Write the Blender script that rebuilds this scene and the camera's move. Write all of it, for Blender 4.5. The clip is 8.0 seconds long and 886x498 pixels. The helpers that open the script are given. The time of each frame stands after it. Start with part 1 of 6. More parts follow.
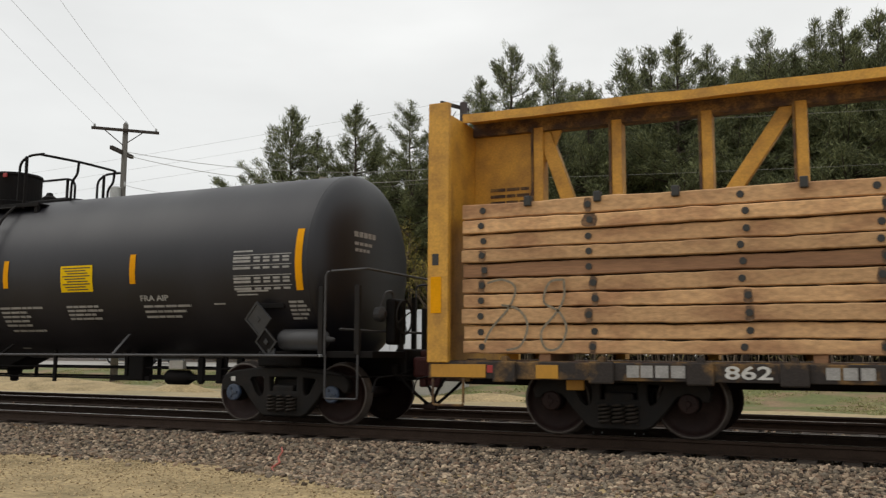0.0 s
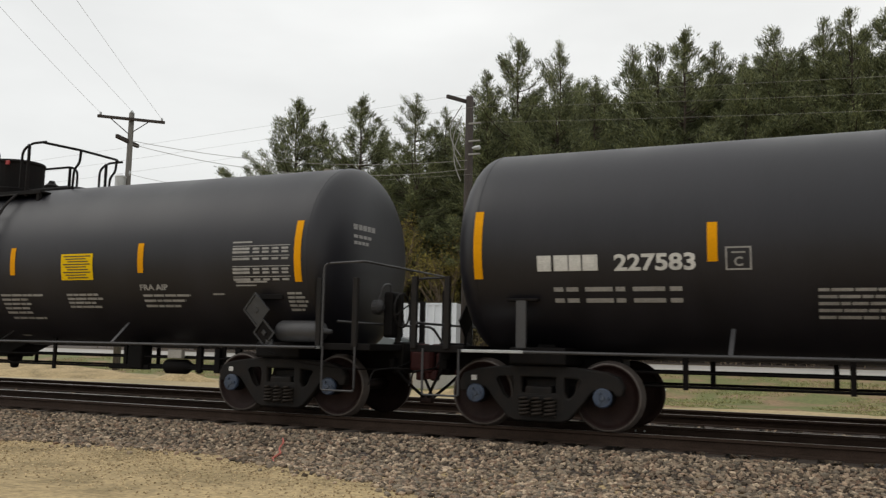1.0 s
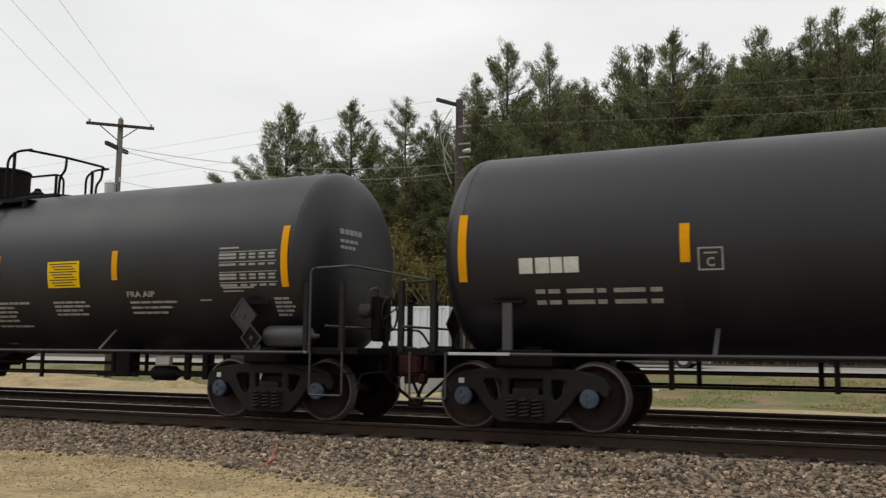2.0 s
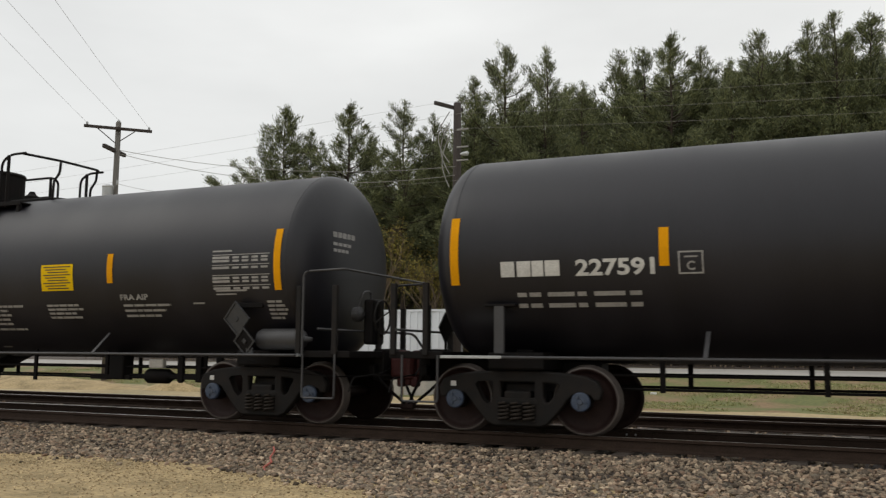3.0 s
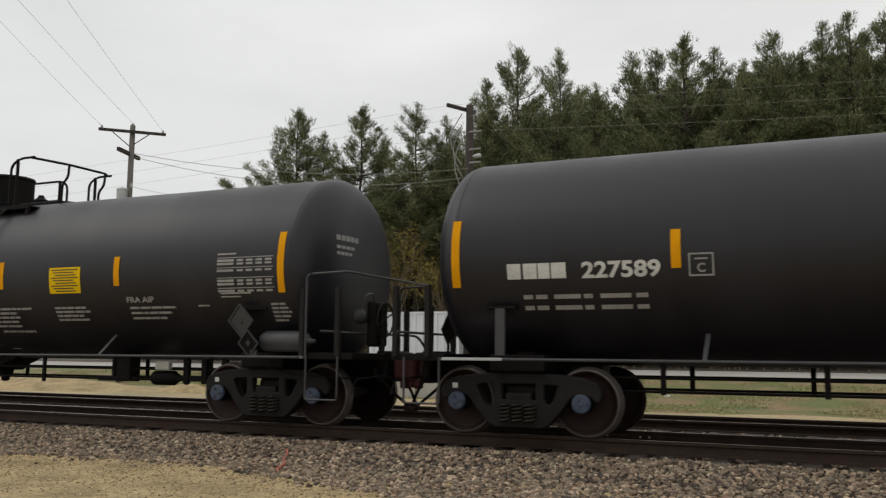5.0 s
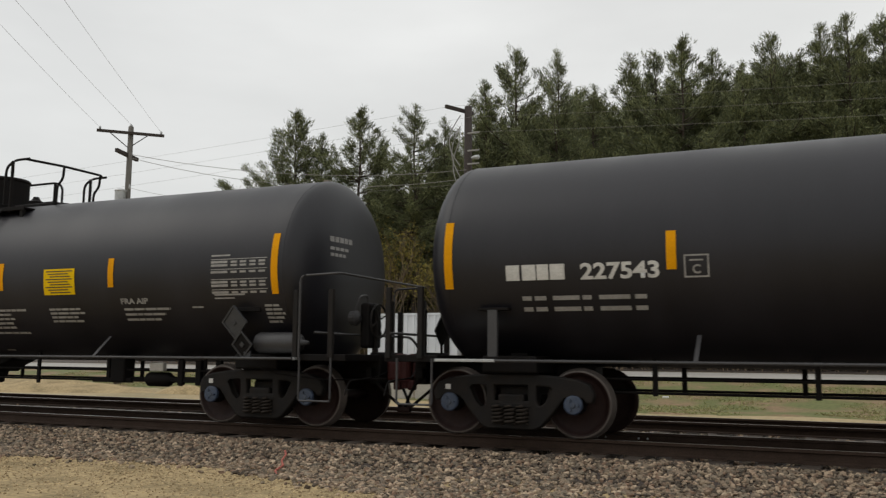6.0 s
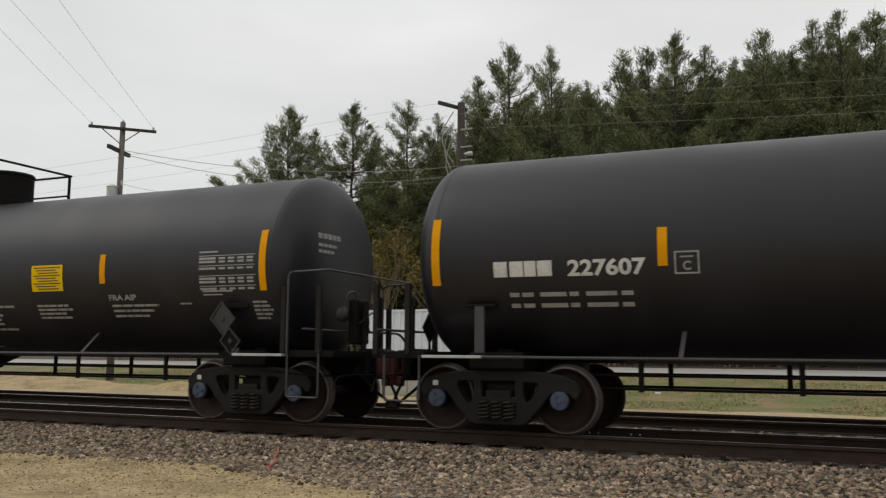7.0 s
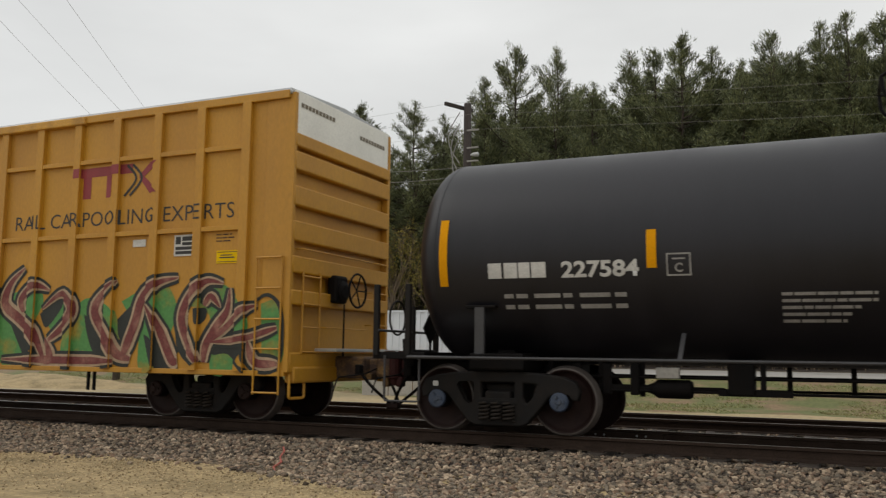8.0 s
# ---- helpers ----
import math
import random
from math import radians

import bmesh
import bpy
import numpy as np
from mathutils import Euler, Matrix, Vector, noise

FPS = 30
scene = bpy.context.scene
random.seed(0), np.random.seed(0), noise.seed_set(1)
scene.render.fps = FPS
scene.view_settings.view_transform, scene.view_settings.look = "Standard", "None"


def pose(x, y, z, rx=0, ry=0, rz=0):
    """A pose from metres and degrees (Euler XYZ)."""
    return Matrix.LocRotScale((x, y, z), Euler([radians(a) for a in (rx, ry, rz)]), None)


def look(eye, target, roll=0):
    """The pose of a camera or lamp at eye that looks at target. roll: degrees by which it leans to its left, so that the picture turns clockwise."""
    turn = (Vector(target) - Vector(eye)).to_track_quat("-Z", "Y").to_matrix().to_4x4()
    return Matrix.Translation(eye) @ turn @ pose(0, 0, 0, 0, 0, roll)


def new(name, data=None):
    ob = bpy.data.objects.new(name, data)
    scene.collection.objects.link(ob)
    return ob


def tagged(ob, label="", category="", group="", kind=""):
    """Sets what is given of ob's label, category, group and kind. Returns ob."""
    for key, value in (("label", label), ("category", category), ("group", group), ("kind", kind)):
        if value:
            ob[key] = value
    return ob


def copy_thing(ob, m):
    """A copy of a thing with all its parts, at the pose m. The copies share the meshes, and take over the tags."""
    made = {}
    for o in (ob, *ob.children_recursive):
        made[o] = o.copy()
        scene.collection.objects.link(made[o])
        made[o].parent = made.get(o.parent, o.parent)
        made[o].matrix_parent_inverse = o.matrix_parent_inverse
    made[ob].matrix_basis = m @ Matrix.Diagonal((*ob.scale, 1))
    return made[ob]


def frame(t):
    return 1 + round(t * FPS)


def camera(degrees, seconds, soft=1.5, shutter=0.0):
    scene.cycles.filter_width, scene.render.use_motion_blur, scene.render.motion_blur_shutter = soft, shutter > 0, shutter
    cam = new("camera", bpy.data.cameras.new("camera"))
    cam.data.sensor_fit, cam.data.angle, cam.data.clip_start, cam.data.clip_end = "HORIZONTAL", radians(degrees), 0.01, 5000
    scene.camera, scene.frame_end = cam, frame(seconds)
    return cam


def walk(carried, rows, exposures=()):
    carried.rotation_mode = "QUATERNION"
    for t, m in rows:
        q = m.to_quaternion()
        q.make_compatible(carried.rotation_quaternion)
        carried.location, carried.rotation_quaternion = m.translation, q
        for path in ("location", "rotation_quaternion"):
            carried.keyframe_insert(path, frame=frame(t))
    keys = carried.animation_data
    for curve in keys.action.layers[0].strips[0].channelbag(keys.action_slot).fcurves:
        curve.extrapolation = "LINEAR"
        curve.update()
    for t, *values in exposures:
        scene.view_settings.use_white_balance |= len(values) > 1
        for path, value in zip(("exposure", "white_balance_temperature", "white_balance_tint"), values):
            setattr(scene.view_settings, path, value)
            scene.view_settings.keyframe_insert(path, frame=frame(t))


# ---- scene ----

# ---- camera ----
EYE_Z = 1.058
RAIL_Y = 11.836
LINE_Y = RAIL_Y + 0.7525          # centre line of the near track
PITCH = 18.08                     # coupler to coupler
SPEED, START = 17.995, -14.846    # of the first tank car


def eye(yaw, tilt, roll):
    return pose(0, 0, EYE_Z, 0, 0, yaw) @ pose(0, 0, 0, 90 + tilt) @ pose(0, 0, 0, 0, 0, -roll)


cam = camera(53.0, 8.0, soft=1.3, shutter=0.04)
PATH = [
    (0.0, 24.28, 6.77, -0.30), (0.5, 23.90, 6.95, -0.79), (1.0, 24.52, 6.37, -1.24), (1.2, 24.55, 6.45, -0.95),
    (2.3, 23.90, 6.65, -0.50), (2.5, 24.18, 6.88, -0.47), (3.0, 23.83, 6.78, -0.52), (3.5, 23.53, 7.28, -0.49),
    (4.0, 23.92, 7.03, -0.60), (4.5, 24.55, 6.81, -0.56), (4.7, 24.62, 6.86, -0.56), (5.8, 24.68, 6.96, -0.54),
    (6.0, 24.55, 7.00, -0.54), (6.5, 24.20, 6.86, -0.68), (7.0, 24.09, 6.77, -0.51), (7.5, 24.23, 6.65, -0.38),
    (8.0, 24.48, 6.82, -0.72)]
walk(cam, [(t, eye(a, b, c)) for t, a, b, c in PATH], exposures=[(0.0, 0.08), (1.2, 0.12), (3.0, 0.03), (6.0, -0.07), (8.0, -0.09)])

# ---- light: an overcast sky, brighter overhead, and a veiled sun ----
world = bpy.data.worlds.new("world")
scene.world = world
world.use_nodes = True
wn, wl = world.node_tree.nodes, world.node_tree.links
wn.clear()
w_out = wn.new("ShaderNodeOutputWorld")
w_bg = wn.new("ShaderNodeBackground")
w_sky = wn.new("ShaderNodeTexSky")
w_sky.sky_type, w_sky.sun_disc = "NISHITA", False
w_sky.sun_elevation, w_sky.sun_rotation = radians(45), radians(246)
w_co = wn.new("ShaderNodeTexCoord")
w_sep = wn.new("ShaderNodeSeparateXYZ")
w_ramp = wn.new("ShaderNodeValToRGB")
w_ramp.color_ramp.elements[0].position, w_ramp.color_ramp.elements[0].color = 0.0, (0.70, 0.70, 0.678, 1)
w_ramp.color_ramp.elements[1].position, w_ramp.color_ramp.elements[1].color = 1.0, (0.95, 0.95, 0.93, 1)
w_noise = wn.new("ShaderNodeTexNoise")
w_noise.inputs["Scale"].default_value, w_noise.inputs["Detail"].default_value = 1.7, 5.0
w_map = wn.new("ShaderNodeMapping")
w_map.inputs["Scale"].default_value = (1.0, 1.0, 3.2)
w_cl = wn.new("ShaderNodeMapRange")
w_cl.inputs["From Min"].default_value, w_cl.inputs["From Max"].default_value = 0.3, 0.7
w_cl.inputs["To Min"].default_value, w_cl.inputs["To Max"].default_value = 0.84, 1.10
w_up = wn.new("ShaderNodeMapRange")
w_up.inputs["From Min"].default_value, w_up.inputs["From Max"].default_value = 0.25, 1.0
w_up.inputs["To Min"].default_value, w_up.inputs["To Max"].default_value = 1.0, 1.25
w_mul = wn.new("ShaderNodeMath")
w_mul.operation = "MULTIPLY"
w_vec = wn.new("ShaderNodeVectorMath")
w_vec.operation = "SCALE"
w_add = wn.new("ShaderNodeMix")
w_add.data_type = "RGBA"
w_add.inputs[0].default_value = 0.01
wl.new(w_co.outputs["Generated"], w_sep.inputs[0])
wl.new(w_co.outputs["Generated"], w_map.inputs[0])
wl.new(w_map.outputs[0], w_noise.inputs["Vector"])
wl.new(w_noise.outputs[0], w_cl.inputs[0])
wl.new(w_sep.outputs[2], w_ramp.inputs[0])
wl.new(w_sep.outputs[2], w_up.inputs[0])
wl.new(w_up.outputs[0], w_mul.inputs[0])
wl.new(w_cl.outputs[0], w_mul.inputs[1])
wl.new(w_ramp.outputs[0], w_vec.inputs[0])
wl.new(w_mul.outputs[0], w_vec.inputs["Scale"])
wl.new(w_vec.outputs[0], w_add.inputs[6])
wl.new(w_sky.outputs[0], w_add.inputs[7])
wl.new(w_add.outputs[2], w_bg.inputs[0])
w_bg.inputs[1].default_value = 1.0
wl.new(w_bg.outputs[0], w_out.inputs[0])
sun = new("sun", bpy.data.lights.new("sun", "SUN"))
sun.data.energy, sun.data.angle, sun.data.color = 0.5, radians(40), (1.0, 0.96, 0.9)
sun.matrix_basis = look((-18, -8, 20), (0, 0, 0))

# ---- materials ----


def mat(name, base, rough=0.6, metal=0.0, vary=0.25, size=2.0, fine=40.0, bump=0.15, other=None, amount=0.5, coat=0.0, stretch=(1, 1, 1), gloss=0.5, apart=0.0, spread=(0.42, 0.72)):
    """Base colour broken by coarse stains (towards `other`) and fine grain, with relief."""
    m = bpy.data.materials.new(name)
    m.use_nodes = True
    n, l = m.node_tree.nodes, m.node_tree.links
    b = n["Principled BSDF"]
    co, mp = n.new("ShaderNodeTexCoord"), n.new("ShaderNodeMapping")
    mp.inputs["Scale"].default_value = stretch
    l.new(co.outputs["Object"], mp.inputs[0])
    big, small = n.new("ShaderNodeTexNoise"), n.new("ShaderNodeTexNoise")
    big.inputs["Scale"].default_value, big.inputs["Detail"].default_value = size, 6.0
    small.inputs["Scale"].default_value, small.inputs["Detail"].default_value = fine, 3.0
    l.new(mp.outputs[0], big.inputs["Vector"])
    l.new(mp.outputs[0], small.inputs["Vector"])
    other = other or tuple(c * 0.55 for c in base)
    ramp = n.new("ShaderNodeMapRange")
    ramp.inputs["From Min"].default_value, ramp.inputs["From Max"].default_value = spread
    ramp.inputs["To Max"].default_value = amount
    l.new(big.outputs[0], ramp.inputs[0])
    mix = n.new("ShaderNodeMix")
    mix.data_type = "RGBA"
    mix.inputs[6].default_value, mix.inputs[7].default_value = (*base, 1), (*other, 1)
    l.new(ramp.outputs[0], mix.inputs[0])
    rng = n.new("ShaderNodeMapRange")
    rng.inputs["From Min"].default_value, rng.inputs["From Max"].default_value = 0.3, 0.7
    rng.inputs["To Min"].default_value, rng.inputs["To Max"].default_value = 1 - vary, 1 + vary
    l.new(small.outputs[0], rng.inputs[0])
    sc = n.new("ShaderNodeVectorMath")
    sc.operation = "SCALE"
    l.new(mix.outputs[2], sc.inputs[0])
    l.new(rng.outputs[0], sc.inputs["Scale"])
    tint = sc
    if apart:
        info, ar, tint = n.new("ShaderNodeObjectInfo"), n.new("ShaderNodeMapRange"), n.new("ShaderNodeVectorMath")
        ar.inputs["To Min"].default_value, ar.inputs["To Max"].default_value = 1 - apart, 1 + apart
        tint.operation = "SCALE"
        l.new(info.outputs["Random"], ar.inputs[0])
        l.new(sc.outputs[0], tint.inputs[0])
        l.new(ar.outputs[0], tint.inputs["Scale"])
    l.new(tint.outputs[0], b.inputs["Base Color"])
    rr = n.new("ShaderNodeMapRange")
    rr.inputs["To Min"].default_value, rr.inputs["To Max"].default_value = max(rough - 0.12, 0.05), min(rough + 0.15, 1)
    l.new(big.outputs[0], rr.inputs[0])
    l.new(rr.outputs[0], b.inputs["Roughness"])
    b.inputs["Specular IOR Level"].default_value = gloss
    b.inputs["Metallic"].default_value, b.inputs["Coat Weight"].default_value = metal, coat
    if bump:
        bp = n.new("ShaderNodeBump")
        bp.inputs["Strength"].default_value, bp.inputs["Distance"].default_value = bump, 0.02
        l.new(small.outputs[0], bp.inputs["Height"])
        l.new(bp.outputs[0], b.inputs["Normal"])
    return m


def piecewise(name, low, high, rough=0.9, island=True, bump=0.0, fine=30.0, between=()):
    """Colour that differs from piece to piece."""
    m = bpy.data.materials.new(name)
    m.use_nodes = True
    n, l = m.node_tree.nodes, m.node_tree.links
    b = n["Principled BSDF"]
    src = n.new("ShaderNodeNewGeometry") if island else n.new("ShaderNodeObjectInfo")
    r = n.new("ShaderNodeValToRGB")
    e = r.color_ramp.elements
    e[0].color, e[1].color = (*low, 1), (*high, 1)
    for at, colour in between:
        e.new(at).color = (*colour, 1)
    l.new(src.outputs["Random Per Island" if island else "Random"], r.inputs[0])
    co, t = n.new("ShaderNodeTexCoord"), n.new("ShaderNodeTexNoise")
    t.inputs["Scale"].default_value, t.inputs["Detail"].default_value = fine, 4
    l.new(co.outputs["Object"], t.inputs["Vector"])
    mr = n.new("ShaderNodeMapRange")
    mr.inputs["From Min"].default_value, mr.inputs["From Max"].default_value = 0.3, 0.7
    mr.inputs["To Min"].default_value, mr.inputs["To Max"].default_value = 0.7, 1.3
    l.new(t.outputs[0], mr.inputs[0])
    sc = n.new("ShaderNodeVectorMath")
    sc.operation = "SCALE"
    l.new(r.outputs[0], sc.inputs[0])
    l.new(mr.outputs[0], sc.inputs["Scale"])
    l.new(sc.outputs[0], b.inputs["Base Color"])
    b.inputs["Roughness"].default_value = rough
    if bump:
        bp = n.new("ShaderNodeBump")
        bp.inputs["Strength"].default_value, bp.inputs["Distance"].default_value = bump, 0.02
        l.new(t.outputs[0], bp.inputs["Height"])
        l.new(bp.outputs[0], b.inputs["Normal"])
    return m


M = {
    "black": mat("tank_paint", (0.0050, 0.0047, 0.0074), 0.44, gloss=0.42, vary=0.10, size=0.9, fine=25, bump=0.03, other=(0.0120, 0.0112, 0.0155), amount=0.9, stretch=(1.3, 0.6, 0.3), spread=(0.40, 0.66)),
    "frame": mat("underframe_paint", (0.0040, 0.0034, 0.0034), 0.65, gloss=0.13, vary=0.2, size=4, fine=60, bump=0.1, other=(0.009, 0.0064, 0.0056), amount=0.7),
    "truck": mat("cast_steel", (0.0098, 0.0088, 0.0083), 0.7, gloss=0.20, vary=0.2, size=6, fine=70, bump=0.25, other=(0.022, 0.017, 0.014), amount=0.7),
    "spring": mat("rusty_spring", (0.026, 0.020, 0.0155), 0.75, gloss=0.25, vary=0.25, size=6, fine=60, bump=0.1),
    "holder": mat("grey_placard", (0.030, 0.031, 0.034), 0.5, vary=0.15, size=6, fine=50, bump=0.03, other=(0.014, 0.014, 0.016), amount=0.6),
    "sill": mat("grimy_sill", (0.020, 0.014, 0.011), 0.75, vary=0.35, size=3.5, fine=40, bump=0.25, other=(0.21, 0.115, 0.035), amount=0.75, spread=(0.5, 0.66)),
    "greypipe": mat("grey_pipe", (0.038, 0.037, 0.039), 0.5, vary=0.15, size=3, fine=40, bump=0.05),
    "wheel": mat("wheel_steel", (0.015, 0.0066, 0.0056), 0.6, metal=0.1, gloss=0.2, vary=0.3, size=5, fine=60, bump=0.15, other=(0.035, 0.02, 0.016)),
    "tread": mat("worn_tread", (0.10, 0.084, 0.075), 0.5, metal=0.4, vary=0.15, size=8, fine=80, bump=0.05),
    "cap": mat("blue_cap", (0.027, 0.045, 0.084), 0.5, vary=0.25, size=12, fine=80, bump=0.1, other=(0.08, 0.085, 0.09)),
    "white": mat("white_stencil", (0.56, 0.55, 0.52), 0.6, vary=0.15, size=5, fine=60, bump=0.0, amount=0.5),
    "bandpaint": mat("white_paint", (0.80, 0.79, 0.72), 0.55, vary=0.06, size=1.5, fine=30, bump=0.03, amount=0.25),
    "dim": mat("worn_stencil", (0.30, 0.29, 0.275), 0.6, vary=0.2, size=5, fine=60, bump=0.0, amount=0.6),
    "reflector": mat("yellow_reflector", (0.70, 0.305, 0.002), 0.7, gloss=0.1, vary=0.08, size=3, fine=50, bump=0.0, amount=0.25),
    "panel": mat("yellow_panel", (0.74, 0.47, 0.002), 0.7, gloss=0.1, vary=0.08, size=3, fine=50, bump=0.0, amount=0.2),
    "ink": mat("black_ink", (0.025, 0.024, 0.022), 0.6, vary=0.1, bump=0.0),
    "red": mat("red_tag", (0.36, 0.03, 0.03), 0.5, vary=0.1, bump=0.0),
    "maroon": mat("maroon_steel", (0.046, 0.0115, 0.0105), 0.65, gloss=0.25, vary=0.3, size=6, fine=60, bump=0.2),
    "yellow": mat("railcar_yellow", (0.47, 0.230, 0.015), 0.5, vary=0.08, size=0.8, fine=30, bump=0.05, other=(0.36, 0.17, 0.026), amount=0.7, stretch=(1, 1, 0.4)),
    "worn": mat("worn_yellow", (0.54, 0.28, 0.036), 0.6, vary=0.15, size=3.2, fine=35, bump=0.12, other=(0.17, 0.08, 0.03), amount=0.55),
    "rust": mat("rusted_steel", (0.055, 0.030, 0.020), 0.8, vary=0.4, size=5, fine=40, bump=0.3, other=(0.30, 0.17, 0.045), amount=0.7),
    "timber": mat("sawn_timber", (0.52, 0.310, 0.150), 0.8, vary=0.20, size=1.5, fine=14, bump=0.4, other=(0.30, 0.150, 0.075), amount=0.75, stretch=(0.7, 2, 1.6), apart=0.2, spread=(0.46, 0.64)),
    "timber_dark": mat("stained_timber", (0.27, 0.14, 0.07), 0.8, vary=0.16, size=1.3, fine=16, bump=0.25, other=(0.15, 0.075, 0.04), amount=0.8, stretch=(0.35, 2, 3)),
    "stain": mat("oily_stain", (0.10, 0.058, 0.034), 0.85, vary=0.35, size=9, fine=30, bump=0.2, other=(0.28, 0.16, 0.08), amount=0.9),
    "spray": mat("grey_spray", (0.20, 0.17, 0.12), 0.8, vary=0.3, size=6, fine=30, bump=0.0),
    "g_green": mat("green_spray", (0.075, 0.235, 0.060), 0.6, vary=0.15, size=2, fine=20, bump=0.0, other=(0.33, 0.21, 0.025), amount=0.9, spread=(0.5, 0.68)),
    "g_black": mat("black_spray", (0.018, 0.022, 0.018), 0.6, vary=0.2, bump=0.0),
    "g_maroon": mat("maroon_spray", (0.15, 0.030, 0.026), 0.6, vary=0.25, size=3.2, fine=24, bump=0.0, other=(0.30, 0.14, 0.10), amount=0.8, spread=(0.50, 0.66)),
    "g_pale": mat("pale_spray", (0.42, 0.30, 0.19), 0.6, vary=0.15, size=4, fine=30, bump=0.0),
    "logo": mat("red_logo", (0.25, 0.03, 0.035), 0.55, vary=0.1, size=2, bump=0.0),
    "railside": mat("rail_side", (0.036, 0.022, 0.015), 0.85, gloss=0.25, vary=0.3, size=5, fine=60, bump=0.3),
    "railhead": mat("rail_head", (0.62, 0.57, 0.53), 0.35, metal=0.9, vary=0.15, size=4, fine=60, bump=0.03, stretch=(0.2, 4, 1)),
    "tie": mat("creosoted_tie", (0.050, 0.036, 0.026), 0.9, vary=0.35, size=3, fine=30, bump=0.4, stretch=(3, 0.6, 1)),
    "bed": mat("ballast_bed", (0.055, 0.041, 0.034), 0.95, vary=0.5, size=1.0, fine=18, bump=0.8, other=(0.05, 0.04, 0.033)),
    "stone": piecewise("ballast_stone", (0.051, 0.039, 0.028), (0.468, 0.364, 0.253), 0.92, bump=0.3,
                       between=((0.22, (0.111, 0.084, 0.058)), (0.32, (0.201, 0.127, 0.083)), (0.46, (0.142, 0.121, 0.092)), (0.60, (0.268, 0.199, 0.131)), (0.74, (0.184, 0.150, 0.108)), (0.86, (0.312, 0.220, 0.149)))),
    "grit": piecewise("soil_crumb", (0.19, 0.135, 0.070), (0.56, 0.43, 0.25), 0.95),
    "sand": mat("sandy_soil", (0.37, 0.275, 0.140), 0.95, vary=0.34, size=1.3, fine=16, bump=1.0, other=(0.22, 0.165, 0.080), amount=0.9, spread=(0.44, 0.66)),
    "earth": mat("sandy_ground", (0.36, 0.275, 0.15), 0.95, vary=0.2, size=0.25, fine=6, bump=0.5, other=(0.20, 0.175, 0.09), amount=0.8),
    "turf": mat("thin_turf", (0.120, 0.130, 0.040), 0.95, spread=(0.44, 0.62), vary=0.22, size=0.7, fine=9, bump=0.4, other=(0.215, 0.145, 0.078), amount=1.0),
    "blade": piecewise("grass_blade", (0.20, 0.225, 0.075), (0.36, 0.32, 0.15), 0.8),
    "road": mat("pale_asphalt", (0.36, 0.34, 0.31), 0.85, vary=0.12, size=0.4, fine=14, bump=0.2),
    "concrete": mat("concrete", (0.42, 0.40, 0.36), 0.85, vary=0.12, size=1.2, fine=20, bump=0.2, amount=0.35),
    "whitebox": mat("white_sheet", (0.66, 0.68, 0.70), 0.5, vary=0.05, size=0.8, fine=20, bump=0.03, amount=0.2),
    "pole": mat("weathered_pole", (0.045, 0.035, 0.030), 0.9, vary=0.3, size=2, fine=18, bump=0.5, stretch=(3, 3, 0.4)),
    "greypole": mat("silvered_pole", (0.17, 0.145, 0.115), 0.9, vary=0.25, size=2, fine=18, bump=0.5, stretch=(3, 3, 0.4)),
    "wire": mat("wire", (0.30, 0.29, 0.27), 0.5, metal=0.3, vary=0.05, bump=0.0),
    "galv": mat("galvanised", (0.45, 0.46, 0.46), 0.45, metal=0.4, vary=0.1, bump=0.03),
    "darkpole": mat("dark_pole", (0.13, 0.12, 0.105), 0.9, vary=0.3, size=2, fine=18, bump=0.5, stretch=(3, 3, 0.4)),
    "pvc": mat("white_conduit", (0.75, 0.75, 0.73), 0.5, vary=0.05, bump=0.0),
    "needle": piecewise("pine_needles", (0.022, 0.031, 0.012), (0.245, 0.265, 0.115), 0.65, fine=0.6),
    "bark": mat("pine_bark", (0.060, 0.043, 0.032), 0.95, vary=0.35, size=2, fine=14, bump=0.6, stretch=(2, 2, 0.5)),
    "twig": mat("bare_twig", (0.17, 0.125, 0.082), 0.9, vary=0.2, size=3, fine=20, bump=0.2),
    "bud": piecewise("spring_leaf", (0.16, 0.125, 0.025), (0.34, 0.28, 0.055), 0.75),
    "brush": piecewise("understory_leaf", (0.060, 0.050, 0.018), (0.21, 0.165, 0.060), 0.8),
    "cord": mat("faded_red_cord", (0.42, 0.12, 0.09), 0.8, vary=0.2, size=6, bump=0.0),
    "carpaint": mat("silver_paint", (0.20, 0.22, 0.23), 0.3, metal=0.6, vary=0.03, bump=0.0, coat=0.5, amount=0.1),
    "glass": mat("dark_glass", (0.02, 0.025, 0.025), 0.08, vary=0.02, bump=0.0),
    "tyre": mat("tyre_rubber", (0.02, 0.02, 0.02), 0.85, vary=0.1, bump=0.1),
    "lamp": mat("clear_lamp", (0.7, 0.72, 0.72), 0.15, vary=0.02, bump=0.0),
    "tail": mat("red_lamp", (0.4, 0.02, 0.02), 0.2, vary=0.02, bump=0.0),
}

# ---- building helpers ----


def mesh_of(name, bm, material, smooth=False):
    me = bpy.data.meshes.new(name)
    bm.to_mesh(me)
    bm.free()
    me.materials.append(M[material])
    if smooth:
        me.shade_smooth()
    return me


def part(name, bm, material, parent=None, label="", smooth=False, at=None):
    me = bm if isinstance(bm, bpy.types.Mesh) else mesh_of(name, bm, material, smooth)
    ob = new(name, me)
    if parent is not None:
        ob.parent = parent
    if at is not None:
        ob.matrix_basis = at
    if label:
        ob["label"] = label
    return ob


